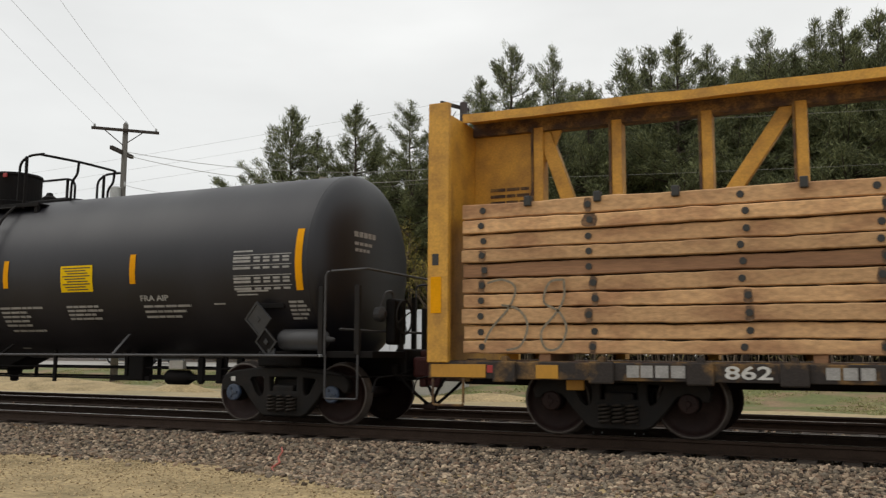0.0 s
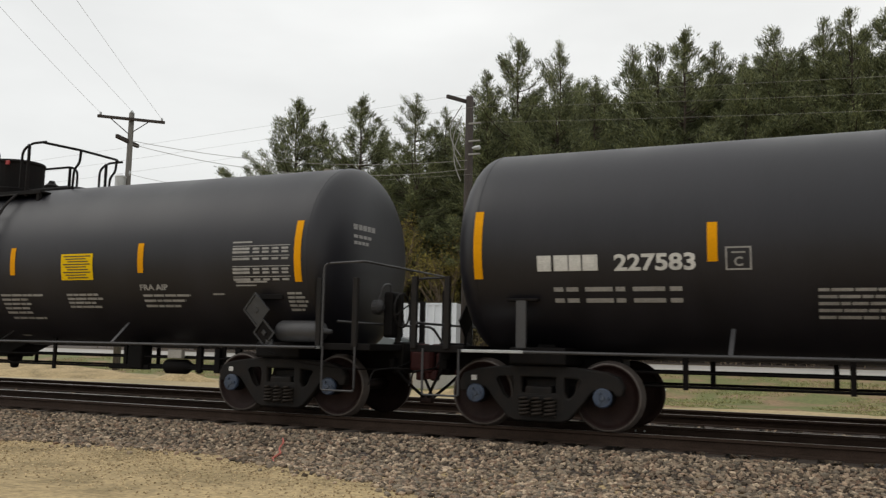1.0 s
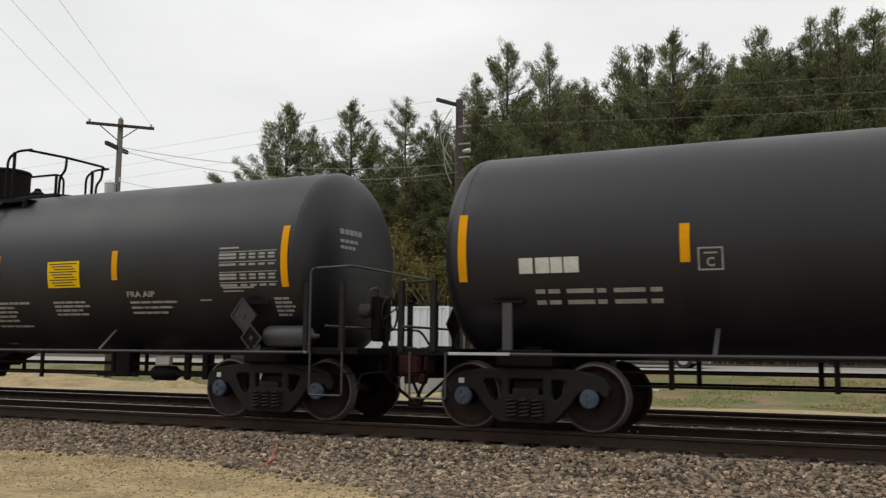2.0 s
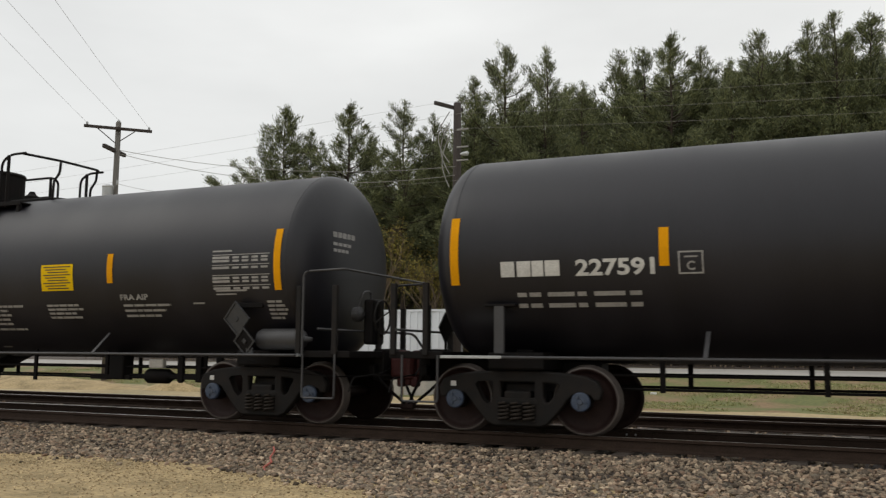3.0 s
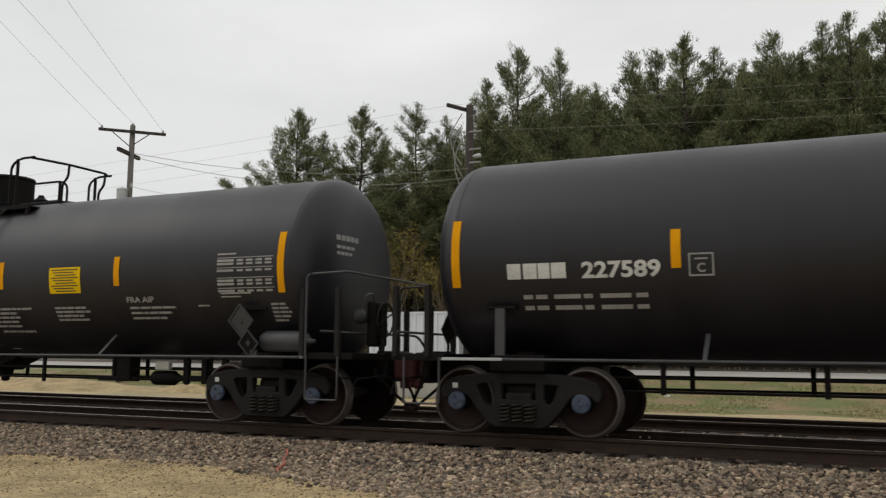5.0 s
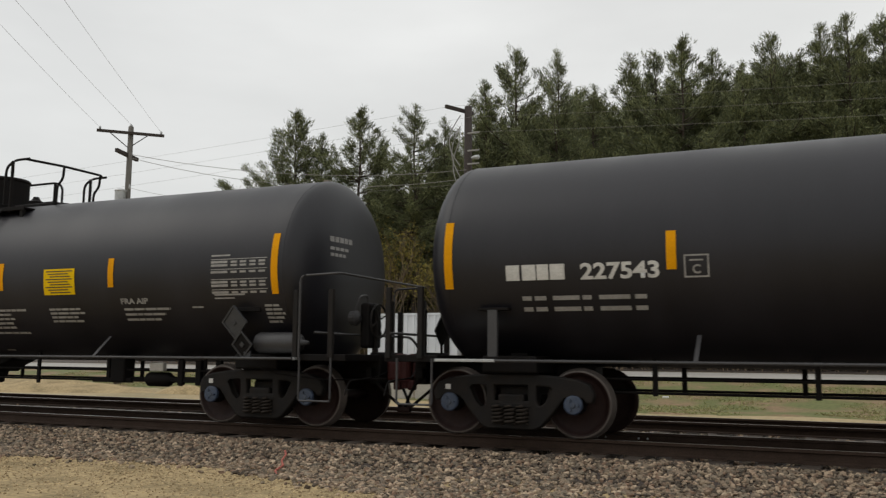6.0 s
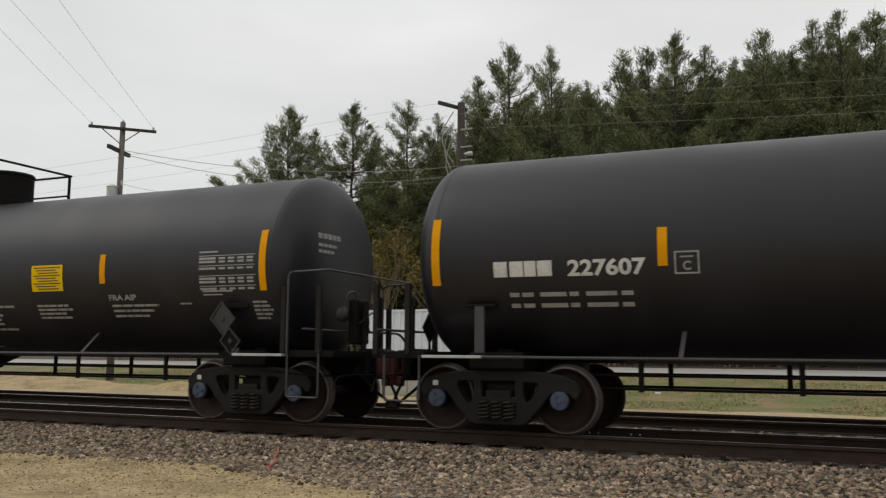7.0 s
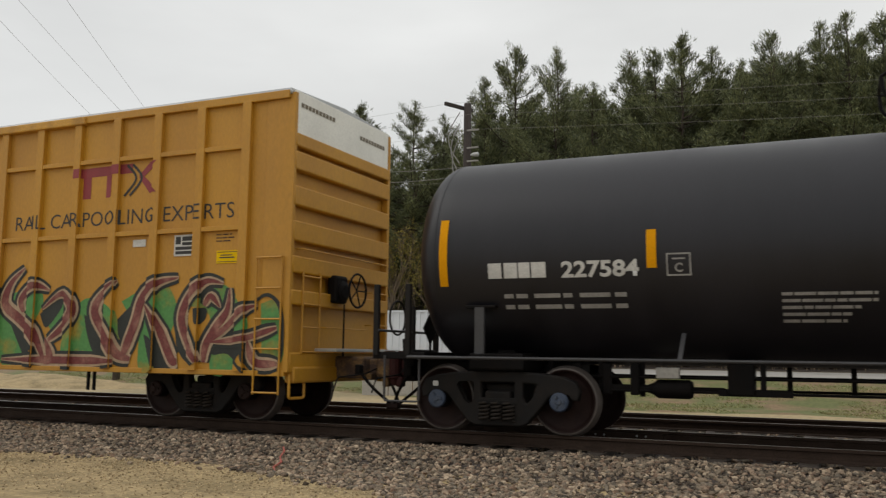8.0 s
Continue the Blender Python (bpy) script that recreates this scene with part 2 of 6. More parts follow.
def thing(name, label, category, group="", kind="", at=None):
    ob = new(name)
    ob.empty_display_size = 0.3
    if at is not None:
        ob.matrix_basis = at
    return tagged(ob, label, category, group, kind)


def add_box(bm, x0, x1, y0, y1, z0, z1, bevel=0.0):
    vs = [bm.verts.new((x, y, z)) for x in (x0, x1) for y in (y0, y1) for z in (z0, z1)]
    fs = [bm.faces.new([vs[i] for i in q]) for q in ((0, 1, 3, 2), (4, 6, 7, 5), (0, 4, 5, 1), (2, 3, 7, 6), (0, 2, 6, 4), (1, 5, 7, 3))]
    if bevel:
        es = list({e for f in fs for e in f.edges})
        bmesh.ops.bevel(bm, geom=es, offset=bevel, segments=2, affect="EDGES", profile=0.5)
    return bm


def box(x0, x1, y0, y1, z0, z1, bevel=0.0):
    return add_box(bmesh.new(), x0, x1, y0, y1, z0, z1, bevel)


def add_tube(bm, pts, r, sides=8, r_end=None, caps=True):
    """A round bar along points, radius r (to r_end)."""
    pts = [Vector(p) for p in pts]
    rings, up = [], None
    for i, p in enumerate(pts):
        d = (pts[min(i + 1, len(pts) - 1)] - pts[max(i - 1, 0)]).normalized()
        if up is None or abs(up.dot(d)) > 0.95:
            up = Vector((0, 0, 1)) if abs(d.z) < 0.9 else Vector((1, 0, 0))
        a = d.cross(up).normalized()
        b = a.cross(d).normalized()
        rad = r + ((r_end - r) * i / max(len(pts) - 1, 1) if r_end is not None else 0)
        rings.append([bm.verts.new(p + rad * (math.cos(2 * math.pi * k / sides) * a + math.sin(2 * math.pi * k / sides) * b)) for k in range(sides)])
    for q0, q1 in zip(rings, rings[1:]):
        for k in range(sides):
            bm.faces.new((q0[k], q0[(k + 1) % sides], q1[(k + 1) % sides], q1[k]))
    if caps:
        bm.faces.new(rings[0][::-1])
        bm.faces.new(rings[-1])
    return bm


def tube(pts, r, sides=8, r_end=None):
    return add_tube(bmesh.new(), pts, r, sides, r_end)


def bent(pts, r=0.15, steps=4):
    """Rounds the inner corners of a run of points."""
    pts = [Vector(p) for p in pts]
    out = [pts[0]]
    for a, b, c in zip(pts, pts[1:], pts[2:]):
        p, q = b + (a - b).normalized() * r, b + (c - b).normalized() * r
        for k in range(steps + 1):
            u = k / steps
            out.append((1 - u) ** 2 * p + 2 * u * (1 - u) * b + u * u * q)
    return out + [pts[-1]]


def lathe(profile, sides=48, axis="y", bm=None, at=(0, 0, 0)):
    """Turns (along, radius) pairs about an axis."""
    bm = bm or bmesh.new()
    o = Vector(at)
    rings = []
    for s, r in profile:
        ring = []
        for k in range(sides):
            c, d = r * math.cos(2 * math.pi * k / sides), r * math.sin(2 * math.pi * k / sides)
            v = {"x": (s, c, d), "y": (d, s, c), "z": (c, d, s)}[axis]
            ring.append(bm.verts.new(o + Vector(v)))
        rings.append(ring)
    for q0, q1 in zip(rings, rings[1:]):
        for k in range(sides):
            bm.faces.new((q0[k], q0[(k + 1) % sides], q1[(k + 1) % sides], q1[k]))
    bm.faces.new(rings[0][::-1])
    bm.faces.new(rings[-1])
    bmesh.ops.recalc_face_normals(bm, faces=bm.faces)
    return bm


def mesh_from_curve(name, cu):
    ob = bpy.data.objects.new(name, cu)
    scene.collection.objects.link(ob)
    dg = bpy.context.evaluated_depsgraph_get()
    me = bpy.data.meshes.new_from_object(ob.evaluated_get(dg))
    bpy.data.objects.remove(ob)
    bpy.data.curves.remove(cu)
    return me


def plate(name, loops, depth, bevel, material):
    """A flat plate with holes: loops in (x, z), thickness along y, centred on y = 0."""
    cu = bpy.data.curves.new(name, "CURVE")
    cu.dimensions, cu.fill_mode = "2D", "BOTH"
    cu.extrude, cu.bevel_depth, cu.bevel_resolution = depth / 2 - bevel, bevel, 1
    for loop in loops:
        sp = cu.splines.new("POLY")
        sp.points.add(len(loop) - 1)
        for p, (x, z) in zip(sp.points, loop):
            p.co = (x, z, 0, 1)
        sp.use_cyclic_u = True
    me = mesh_from_curve(name, cu)
    me.transform(Matrix.Rotation(radians(90), 4, "X"))
    me.materials.clear()
    me.materials.append(M[material])
    return me


def lettering(name, body, size, width, material, bold=0.0):
    """Letters in the x-z plane, facing -y, from x = 0 to width, z = 0 to about 0.7 size."""
    cu = bpy.data.curves.new(name, "FONT")
    cu.body, cu.size, cu.offset, cu.resolution_u = body, size, bold, 3
    me = mesh_from_curve(name, cu)
    xs = [v.co.x for v in me.vertices]
    lo, hi = min(xs), max(xs)
    for v in me.vertices:
        v.co = ((v.co.x - lo) * width / (hi - lo), 0.0, v.co.y)
    me.materials.clear()
    me.materials.append(M[material])
    return me


def quads(rects):
    """Flat rectangles (x0, x1, z0, z1) facing -y, cut in strips along z for bending."""
    bm = bmesh.new()
    for x0, x1, z0, z1 in rects:
        n = max(1, int((z1 - z0) / 0.08))
        row = [(bm.verts.new((x0, 0, z0 + (z1 - z0) * k / n)), bm.verts.new((x1, 0, z0 + (z1 - z0) * k / n))) for k in range(n + 1)]
        for (a, b), (c, d) in zip(row, row[1:]):
            bm.faces.new((a, b, d, c))
    return bm


def grow(me_or_bm, fn):
    for v in (me_or_bm.vertices if isinstance(me_or_bm, bpy.types.Mesh) else me_or_bm.verts):
        v.co = fn(v.co)
    return me_or_bm


def text_rows(seed, x, z, rows, height, gap, words=True):
    """Unreadable rows of stencilling as bars: rows are lengths in metres."""
    rnd, out = random.Random(seed), []
    for i, w in enumerate(rows):
        z1 = z - i * (height + gap)
        u = 0.0
        while u < w:
            run = min(rnd.uniform(0.10, 0.26) if words else w, w - u)
            out.append((x + u, x + u + run, z1 - height, z1))
            u += run + 0.018
    return out

# ---- ground ----


def lerp(x, pts):
    for (a, p), (b, q) in zip(pts, pts[1:]):
        if x <= b:
            return p + (q - p) * max(0.0, (x - a) / (b - a))
    return pts[-1][1]


PROFILE = [(-2500, -0.5), (4, -0.46), (9.2, -0.44), (10.2, -0.40), (13, -0.42), (19, -0.42), (20.4, -0.33), (26.8, -0.30), (29, -0.10), (33.5, 0.34),
           (35, 0.40), (43, 0.50), (46, 0.56), (80, 1.0), (2500, 2.0)]


def height(x, y):
    z = lerp(y, PROFILE)
    if y < 9.6:
        z += 0.02 * noise.noise((x * 0.8, y * 0.8, 0))
    elif 20.5 < y < 34:
        z += 0.05 * noise.noise((x * 0.4, y * 0.5, 2))
    return z


def sheet(name, xs, ys, z_of, material, label, kind="structure", category=""):
    bm = bmesh.new()
    grid = [[bm.verts.new((x, y, z_of(x, y))) for x in xs] for y in ys]
    for r0, r1 in zip(grid, grid[1:]):
        for k in range(len(xs) - 1):
            bm.faces.new((r0[k], r0[k + 1], r1[k + 1], r1[k]))
    return tagged(part(name, bm, material, smooth=True), label, category or name, kind=kind)


def steps(a, b, d):
    n = max(1, round((b - a) / d))
    return [a + (b - a) * k / n for k in range(n + 1)]


gx = [-2500, -900, -300, -120, -70] + steps(-45, 12, 0.6) + [30, 60, 150, 500, 1500, 2500]
gy = [-2500, -600, -150, -40, -10, 0, 4] + steps(6.4, 10.2, 0.35) + [13, 19] + steps(20.4, 34, 0.6) + [35, 43, 46, 55, 80, 150, 500, 2500]
sheet("ground", gx, gy, height, "earth", "sandy bare ground rising to a low bank beyond the tracks")
sheet("sand_lot", [-60, -40] + steps(-30, 6, 0.5) + [30], steps(-6, 10.0, 0.4), lambda x, y: height(x, y) + 0.045, "sand",
      "pale yellow sandy soil beside the ballast")


def bank(x, y):
    edge = 0.8 * noise.noise((x * 0.25, 3.3, 0)) + 0.5 * noise.noise((x * 0.9, 1.2, 0))
    start = lerp(x, [(-60, 28.2), (-26, 27.8), (-15, 27.0), (-10.5, 25.5), (-8, 24.3), (-5, 23.7), (60, 23.5)])
    return height(x, y) + (0.02 if y + edge * 0.6 > start else -0.05) + 0.03 * noise.noise((x * 1.5, y * 1.5, 5))


sheet("grass_bank", [-80, -60] + steps(-45, 10, 0.5) + [40], steps(20.5, 34.4, 0.35), bank, "turf", "thin patchy spring grass on a low bank", category="grass")
sheet("road", [-400, -100, 0, 100, 400], [34.6, 36, 38, 40, 42.2], lambda x, y: height(x, y) + 0.03, "road", "pale worn asphalt road in front of the pines")
sheet("forest_floor", [-120, -60, 0, 60, 120], [43.5, 46, 60, 90, 120], lambda x, y: height(x, y) + 0.02, "bark", "brown needle litter under the pines", category="ground")

# ---- tracks ----
TRACKS = [(LINE_Y, 0.0, 0), (LINE_Y + 4.42, -0.02, 1)]
R_OUT = [(-0.075, -0.172), (-0.075, -0.160), (-0.012, -0.140), (-0.009, -0.050), (-0.036, -0.038), (-0.036, -0.006), (-0.028, 0.0)]


def rail_run(y, z, x0, x1, head):
    bm = bmesh.new()
    prof = R_OUT + [(-a, b) for a, b in R_OUT[::-1]]
    ends = [[bm.verts.new((x, y + a, z + b)) for a, b in prof] for x in (x0, x1)]
    n = len(prof)
    for k in range(n):
        f = bm.faces.new((ends[0][k], ends[0][(k + 1) % n], ends[1][(k + 1) % n], ends[1][k]))
        f.material_index = 1 if k in (6,) else 0
    bm.faces.new(ends[0][::-1])
    bm.faces.new(ends[1])
    bmesh.ops.recalc_face_normals(bm, faces=bm.faces)
    me = mesh_of("rail", bm, "railside")
    me.materials.append(M[head])
    return me


def ballast_z(x, y):
    """Height of the ballast surface across both tracks."""
    z = lerp(y, [(8.0, -0.50), (9.6, -0.43), (10.7, -0.26), (11.25, -0.205), (11.5, -0.225), (11.62, -0.285), (12.0, -0.265), (14.0, -0.215), (15.3, -0.30), (15.9, -0.245), (18.6, -0.245), (19.9, -0.42), (21, -0.6)])
    return z + 0.02 * noise.noise((x * 1.3, y * 1.3, 7))


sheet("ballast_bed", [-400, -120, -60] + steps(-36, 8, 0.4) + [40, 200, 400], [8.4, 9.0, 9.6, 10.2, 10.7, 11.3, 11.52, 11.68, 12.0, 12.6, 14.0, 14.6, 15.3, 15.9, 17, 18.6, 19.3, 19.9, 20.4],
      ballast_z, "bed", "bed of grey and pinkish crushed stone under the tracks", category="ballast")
tie_bm = box(-0.115, 0.115, -1.30, 1.30, -0.36, -0.176, 0.012)
tie_me = mesh_of("tie", tie_bm, "tie")
plate_me = mesh_of("tie_plate", box(-0.09, 0.09, -0.17, 0.17, -0.178, -0.164, 0.004), "railside")
for line_y, dz, idx in TRACKS:
    tr = thing("railway_track", "rusty-sided steel rails with shiny heads on creosoted wooden ties" if not idx else "second track of brown rails on creosoted wooden ties",
               "railway track", kind="structure")
    for s in (-1, 1):
        part("rail", rail_run(line_y + s * 0.7525, dz, -400, 400, "railhead"), "", tr)
    rnd = random.Random(5 + idx)
    for k in range(130):
        x = -40 + k * 0.52
        t_ob = part("tie", tie_me, "", tr, at=pose(x + rnd.uniform(-0.03, 0.03), line_y + rnd.uniform(-0.04, 0.04), dz + rnd.uniform(-0.012, 0.004), 0, 0, rnd.uniform(-1, 1)))
        if not idx:
            for s in (-1, 1):
                part("tie_plate", plate_me, "", t_ob, at=pose(0, s * 0.7525, 0))
    far_ties = bmesh.new()
    for k in range(240):
        for side in (-1, 1):
            x = -40.5 - k * 0.55 if side < 0 else 28 + k * 0.55
            add_box(far_ties, x - 0.115, x + 0.115, line_y - 1.3, line_y + 1.3, dz - 0.36, dz - 0.18)
    tagged(part("ties", far_ties, "tie", tr), kind="stuff")
# a bolted joint bar in the far rail of the near track
joint = thing("joint_bar", "steel joint bar with bright bolt heads on the rail", "joint bar")
part("bar", box(-3.75, -2.5, RAIL_Y + 1.505 - 0.055, RAIL_Y + 1.505 - 0.012, -0.14, -0.045, 0.008), "railside", joint)
for x in (-3.50, -3.37, -2.88, -2.75):
    part("bolt", lathe([(-0.03, 0.012), (0, 0.016), (0.012, 0.016)], 8, "y", at=(x, RAIL_Y + 1.505 - 0.058, -0.085)), "galv", joint, "bright bolt head")


def stones(name, seed, count, x0, x1, y_of, z_of, size, label, material="stone"):
    """Crushed stones: many small uneven lumps in one mesh."""
    rng = np.random.default_rng(seed)
    p = (1 + 5 ** 0.5) / 2
    ico = np.array([(-1, p, 0), (1, p, 0), (-1, -p, 0), (1, -p, 0), (0, -1, p), (0, 1, p), (0, -1, -p), (0, 1, -p), (p, 0, -1), (p, 0, 1), (-p, 0, -1), (-p, 0, 1)]) / 1.9
    tri = np.array([(0, 11, 5), (0, 5, 1), (0, 1, 7), (0, 7, 10), (0, 10, 11), (1, 5, 9), (5, 11, 4), (11, 10, 2), (10, 7, 6), (7, 1, 8), (3, 9, 4), (3, 4, 2), (3, 2, 6),
                    (3, 6, 8), (3, 8, 9), (4, 9, 5), (2, 4, 11), (6, 2, 10), (8, 6, 7), (9, 8, 1)])
    verts, faces = [], []
    n = 0
    while n < count:
        x = rng.uniform(x0, x1)
        y = y_of(x, rng)
        if y is None:
            continue
        s = size * rng.uniform(0.5, 1.5)
        v = ico * rng.uniform(0.62, 1.3, (12, 1)) * np.array([s, s * rng.uniform(0.6, 1), s * rng.uniform(0.45, 0.8)])
        a, b = rng.uniform(0, 6.28), rng.uniform(-0.6, 0.6)
        ra = np.array([[math.cos(a), -math.sin(a), 0], [math.sin(a), math.cos(a), 0], [0, 0, 1]])
        rb = np.array([[1, 0, 0], [0, math.cos(b), -math.sin(b)], [0, math.sin(b), math.cos(b)]])
        verts.append(v @ (ra @ rb).T + (x, y, z_of(x, y) + s * 0.3))
        faces.append(tri + 12 * n)
        n += 1
    me = bpy.data.meshes.new(name)
    me.from_pydata(np.concatenate(verts).tolist(), [], np.concatenate(faces).tolist())
    me.materials.append(M[material])
    return tagged(new(name, me), label, "stones", kind="stuff")


def sand_edge(x):
    """Where the crushed stone ends towards the camera."""
    return lerp(x, [(-40, 9.0), (-11, 9.25), (-9, 9.5), (-7.2, 9.4), (-5.2, 8.75), (-3.6, 7.9), (-1, 7.6), (40, 7.4)]) + 0.22 * noise.noise((x * 1.1, 0, 0)) + 0.1 * noise.noise((x * 4, 0, 0))


def near_ballast(x, rng):
    y = rng.uniform(7.4, 11.54)
    e = sand_edge(x)
    return y if y > e or rng.uniform() < 0.30 * math.exp(-(e - y) / 0.13) else None


def rest(x, y):
    return max(ballast_z(x, y), height(x, y) + 0.045)


stones("ballast_stones", 1, 32000, -19, 2.6, near_ballast, rest, 0.032, "loose grey, tan and pinkish crushed stones of the shoulder")
stones("track_stones", 2, 9000, -26, 4, lambda x, r: r.uniform(11.95, 15.6), rest, 0.036, "grey crushed stones between the rails and tracks")
stones("far_stones", 3, 5000, -30, 5, lambda x, r: r.uniform(15.6, 20.2), rest, 0.04, "grey crushed stones round the second track")
stones("sand_pebbles", 4, 16000, -19, 2, lambda x, r: 6.6 + 3.0 * r.uniform() ** 0.6, rest, 0.0115, "small crumbs and pebbles strewn on the sandy soil", "grit")
cord = tagged(part("red_cord", tube([(-7.20, 10.55, -0.24), (-6.98, 10.25, -0.25), (-6.86, 9.98, -0.30), (-6.70, 9.78, -0.33), (-6.62, 9.50, -0.36), (-6.50, 9.35, -0.385)], 0.014, 6), "cord"),
              "faded red plastic strip lying on the ballast", "strip")
tagged(part("rusty_rod", tube([(-13.2, 11.2, -0.19), (-12.4, 10.95, -0.22), (-11.5, 10.9, -0.24)], 0.016, 6), "rust"), "bent rusty rod lying on the ballast", "rod")

# ---- train: shared running gear ----
WHEEL_R = 0.457


def make_wheelset():
    bm = bmesh.new()
    for s in (-1, 1):
        prof = [(0.70 * s, 0.10), (0.715 * s, 0.16), (0.735 * s, 0.33), (0.70 * s, 0.40), (0.69 * s, 0.415), (0.683 * s, 0.483), (0.71 * s, 0.483), (0.72 * s, WHEEL_R + 0.004),
                (0.82 * s, WHEEL_R - 0.003), (0.825 * s, 0.448), (0.826 * s, 0.428), (0.825 * s, 0.405), (0.80 * s, 0.395), (0.775 * s, 0.33), (0.80 * s, 0.16), (0.815 * s, 0.10)]
        lathe(prof, 40, "y", bm)
    lathe([(-1.0, 0.075), (-0.8, 0.085), (0.8, 0.085), (1.0, 0.075)], 12, "y", bm)
    me = mesh_of("wheelset", bm, "wheel", True)
    me.materials.append(M["tread"])
    for f in me.polygons:
        rad = math.hypot(f.center.x, f.center.z)
        if rad > 0.43 and 0.69 < abs(f.center.y) < 0.83:
            f.material_index = 1
    return me


def make_cap():
    bm = lathe([(-1.05, 0.085), (-1.06, 0.125), (-1.10, 0.128), (-1.115, 0.112), (-1.118, 0.04), (-1.13, 0.03)], 24, "y")
    for k in range(3):
        a = k * 2.094
        lathe([(-1.115, 0.022), (-1.14, 0.02)], 6, "y", bm, (0.072 * math.cos(a), 0, 0.072 * math.sin(a)))
    return mesh_of("bearing_cap", bm, "cap", False)


half = [(0.33, 0.13), (0.42, 0.17), (0.60, 0.37), (0.70, 0.50), (0.76, 0.56), (1.02, 0.56), (1.06, 0.50), (1.12, 0.50), (1.14, 0.60), (1.08, 0.71), (0.92, 0.77), (0.62, 0.81), (0.30, 0.83)]
SIDE = half + [(-x, z) for x, z in half[::-1]]
tri_r = [(0.345, 0.69), (0.365, 0.715), (0.57, 0.70), (0.605, 0.66), (0.50, 0.46), (0.43, 0.40), (0.37, 0.42), (0.345, 0.50)]
HOLES = [tri_r, [(-x, z) for x, z in tri_r[::-1]], [(-0.25, 0.72), (0.25, 0.72), (0.265, 0.70), (0.265, 0.47), (-0.265, 0.47), (-0.265, 0.70)],
         [(-0.265, 0.425), (0.265, 0.425), (0.265, 0.20), (-0.265, 0.20)]]
ME_WHEELSET, ME_CAP = make_wheelset(), make_cap()
ME_SIDE = plate("side_frame", [SIDE] + HOLES, 0.14, 0.022, "truck")
adapter = bmesh.new()
lathe([(-1.06, 0.13), (-0.90, 0.135)], 20, "y", adapter)
ME_HOUSING = mesh_of("bearing_housing", adapter, "frame")
ME_SPRING = mesh_of("spring", tube([(0.075 * math.cos(a * 1.05), 0.075 * math.sin(a * 1.05), 0.18 + 0.0085 * a) for a in range(30)], 0.018, 6), "spring", True)
bol = add_box(bmesh.new(), -0.19, 0.19, -1.05, 1.05, 0.46, 0.58, 0.03)
# oversized inner box, added to fill the frame windows in place of deep shade
add_box(bol, -0.23, 0.23, -0.88, 0.88, 0.42, 0.68, 0.03)
add_box(bol, -0.30, 0.30, -1.06, -0.84, 0.40, 0.46, 0.01)
add_box(bol, -0.30, 0.30, 0.84, 1.06, 0.40, 0.46, 0.01)
ME_BOLSTER = mesh_of("bolster", bol, "truck")
brk = bmesh.new()
for s in (-1, 1):
    add_box(brk, s * 0.34 - 0.04, s * 0.34 + 0.04, -0.85, 0.85, 0.33, 0.42, 0.01)
    for y in (-0.75, 0.75):
        add_box(brk, s * 0.385 - 0.03, s * 0.385 + 0.03, y - 0.05, y + 0.05, 0.28, 0.58, 0.01)
ME_BRAKE = mesh_of("brake_beam", brk, "frame")
ME_CAP_RUST = ME_CAP.copy()
ME_CAP_RUST.materials[0] = M["wheel"]
ME_LIGHTPATCH = mesh_of("stencil_patch", quads([(-0.04, 0.04, -0.035, 0.035)]), "white")


def make_truck(parent, x, capped=True, patch=True):
    """A two-axle truck; returns its wheelsets, which turn."""
    tr = new("truck")
    tr.parent = parent
    tr.matrix_basis = pose(x, 0, 0)
    for s in (-1, 1):
        part("side_frame", ME_SIDE, "", tr, at=pose(0, s * 0.985, 0))
        for sx in (-0.175, 0.0, 0.175):
            for dy in (-0.09, 0.09):
                part("spring", ME_SPRING, "", tr, "rusty coil spring", at=pose(sx, s * 0.985 + dy, 0))
    part("bolster", ME_BOLSTER, "", tr)
    part("brake_beam", ME_BRAKE, "", tr)
    if patch:
        part("stencil_patch", ME_LIGHTPATCH, "", tr, "small pale stencil mark", at=pose(-0.93, -1.058, 0.665))
    for s in (-1, 1):
        ws = part("wheelset", ME_WHEELSET, "", tr, "dark steel wheels with worn bright rims", at=pose(s * 0.89, 0, WHEEL_R))
        if capped:
            part("bearing_cap", ME_CAP, "", tr, "blue bearing end cap", at=pose(s * 0.89, 0, WHEEL_R))
        else:
            part("bearing_cap", ME_CAP_RUST, "", tr, "rusty bearing end cap", at=pose(s * 0.89, 0, WHEEL_R))
        for y in (0, 1.96):
            part("bearing_housing", ME_HOUSING, "", tr, at=pose(s * 0.89, y, WHEEL_R))
    return tr


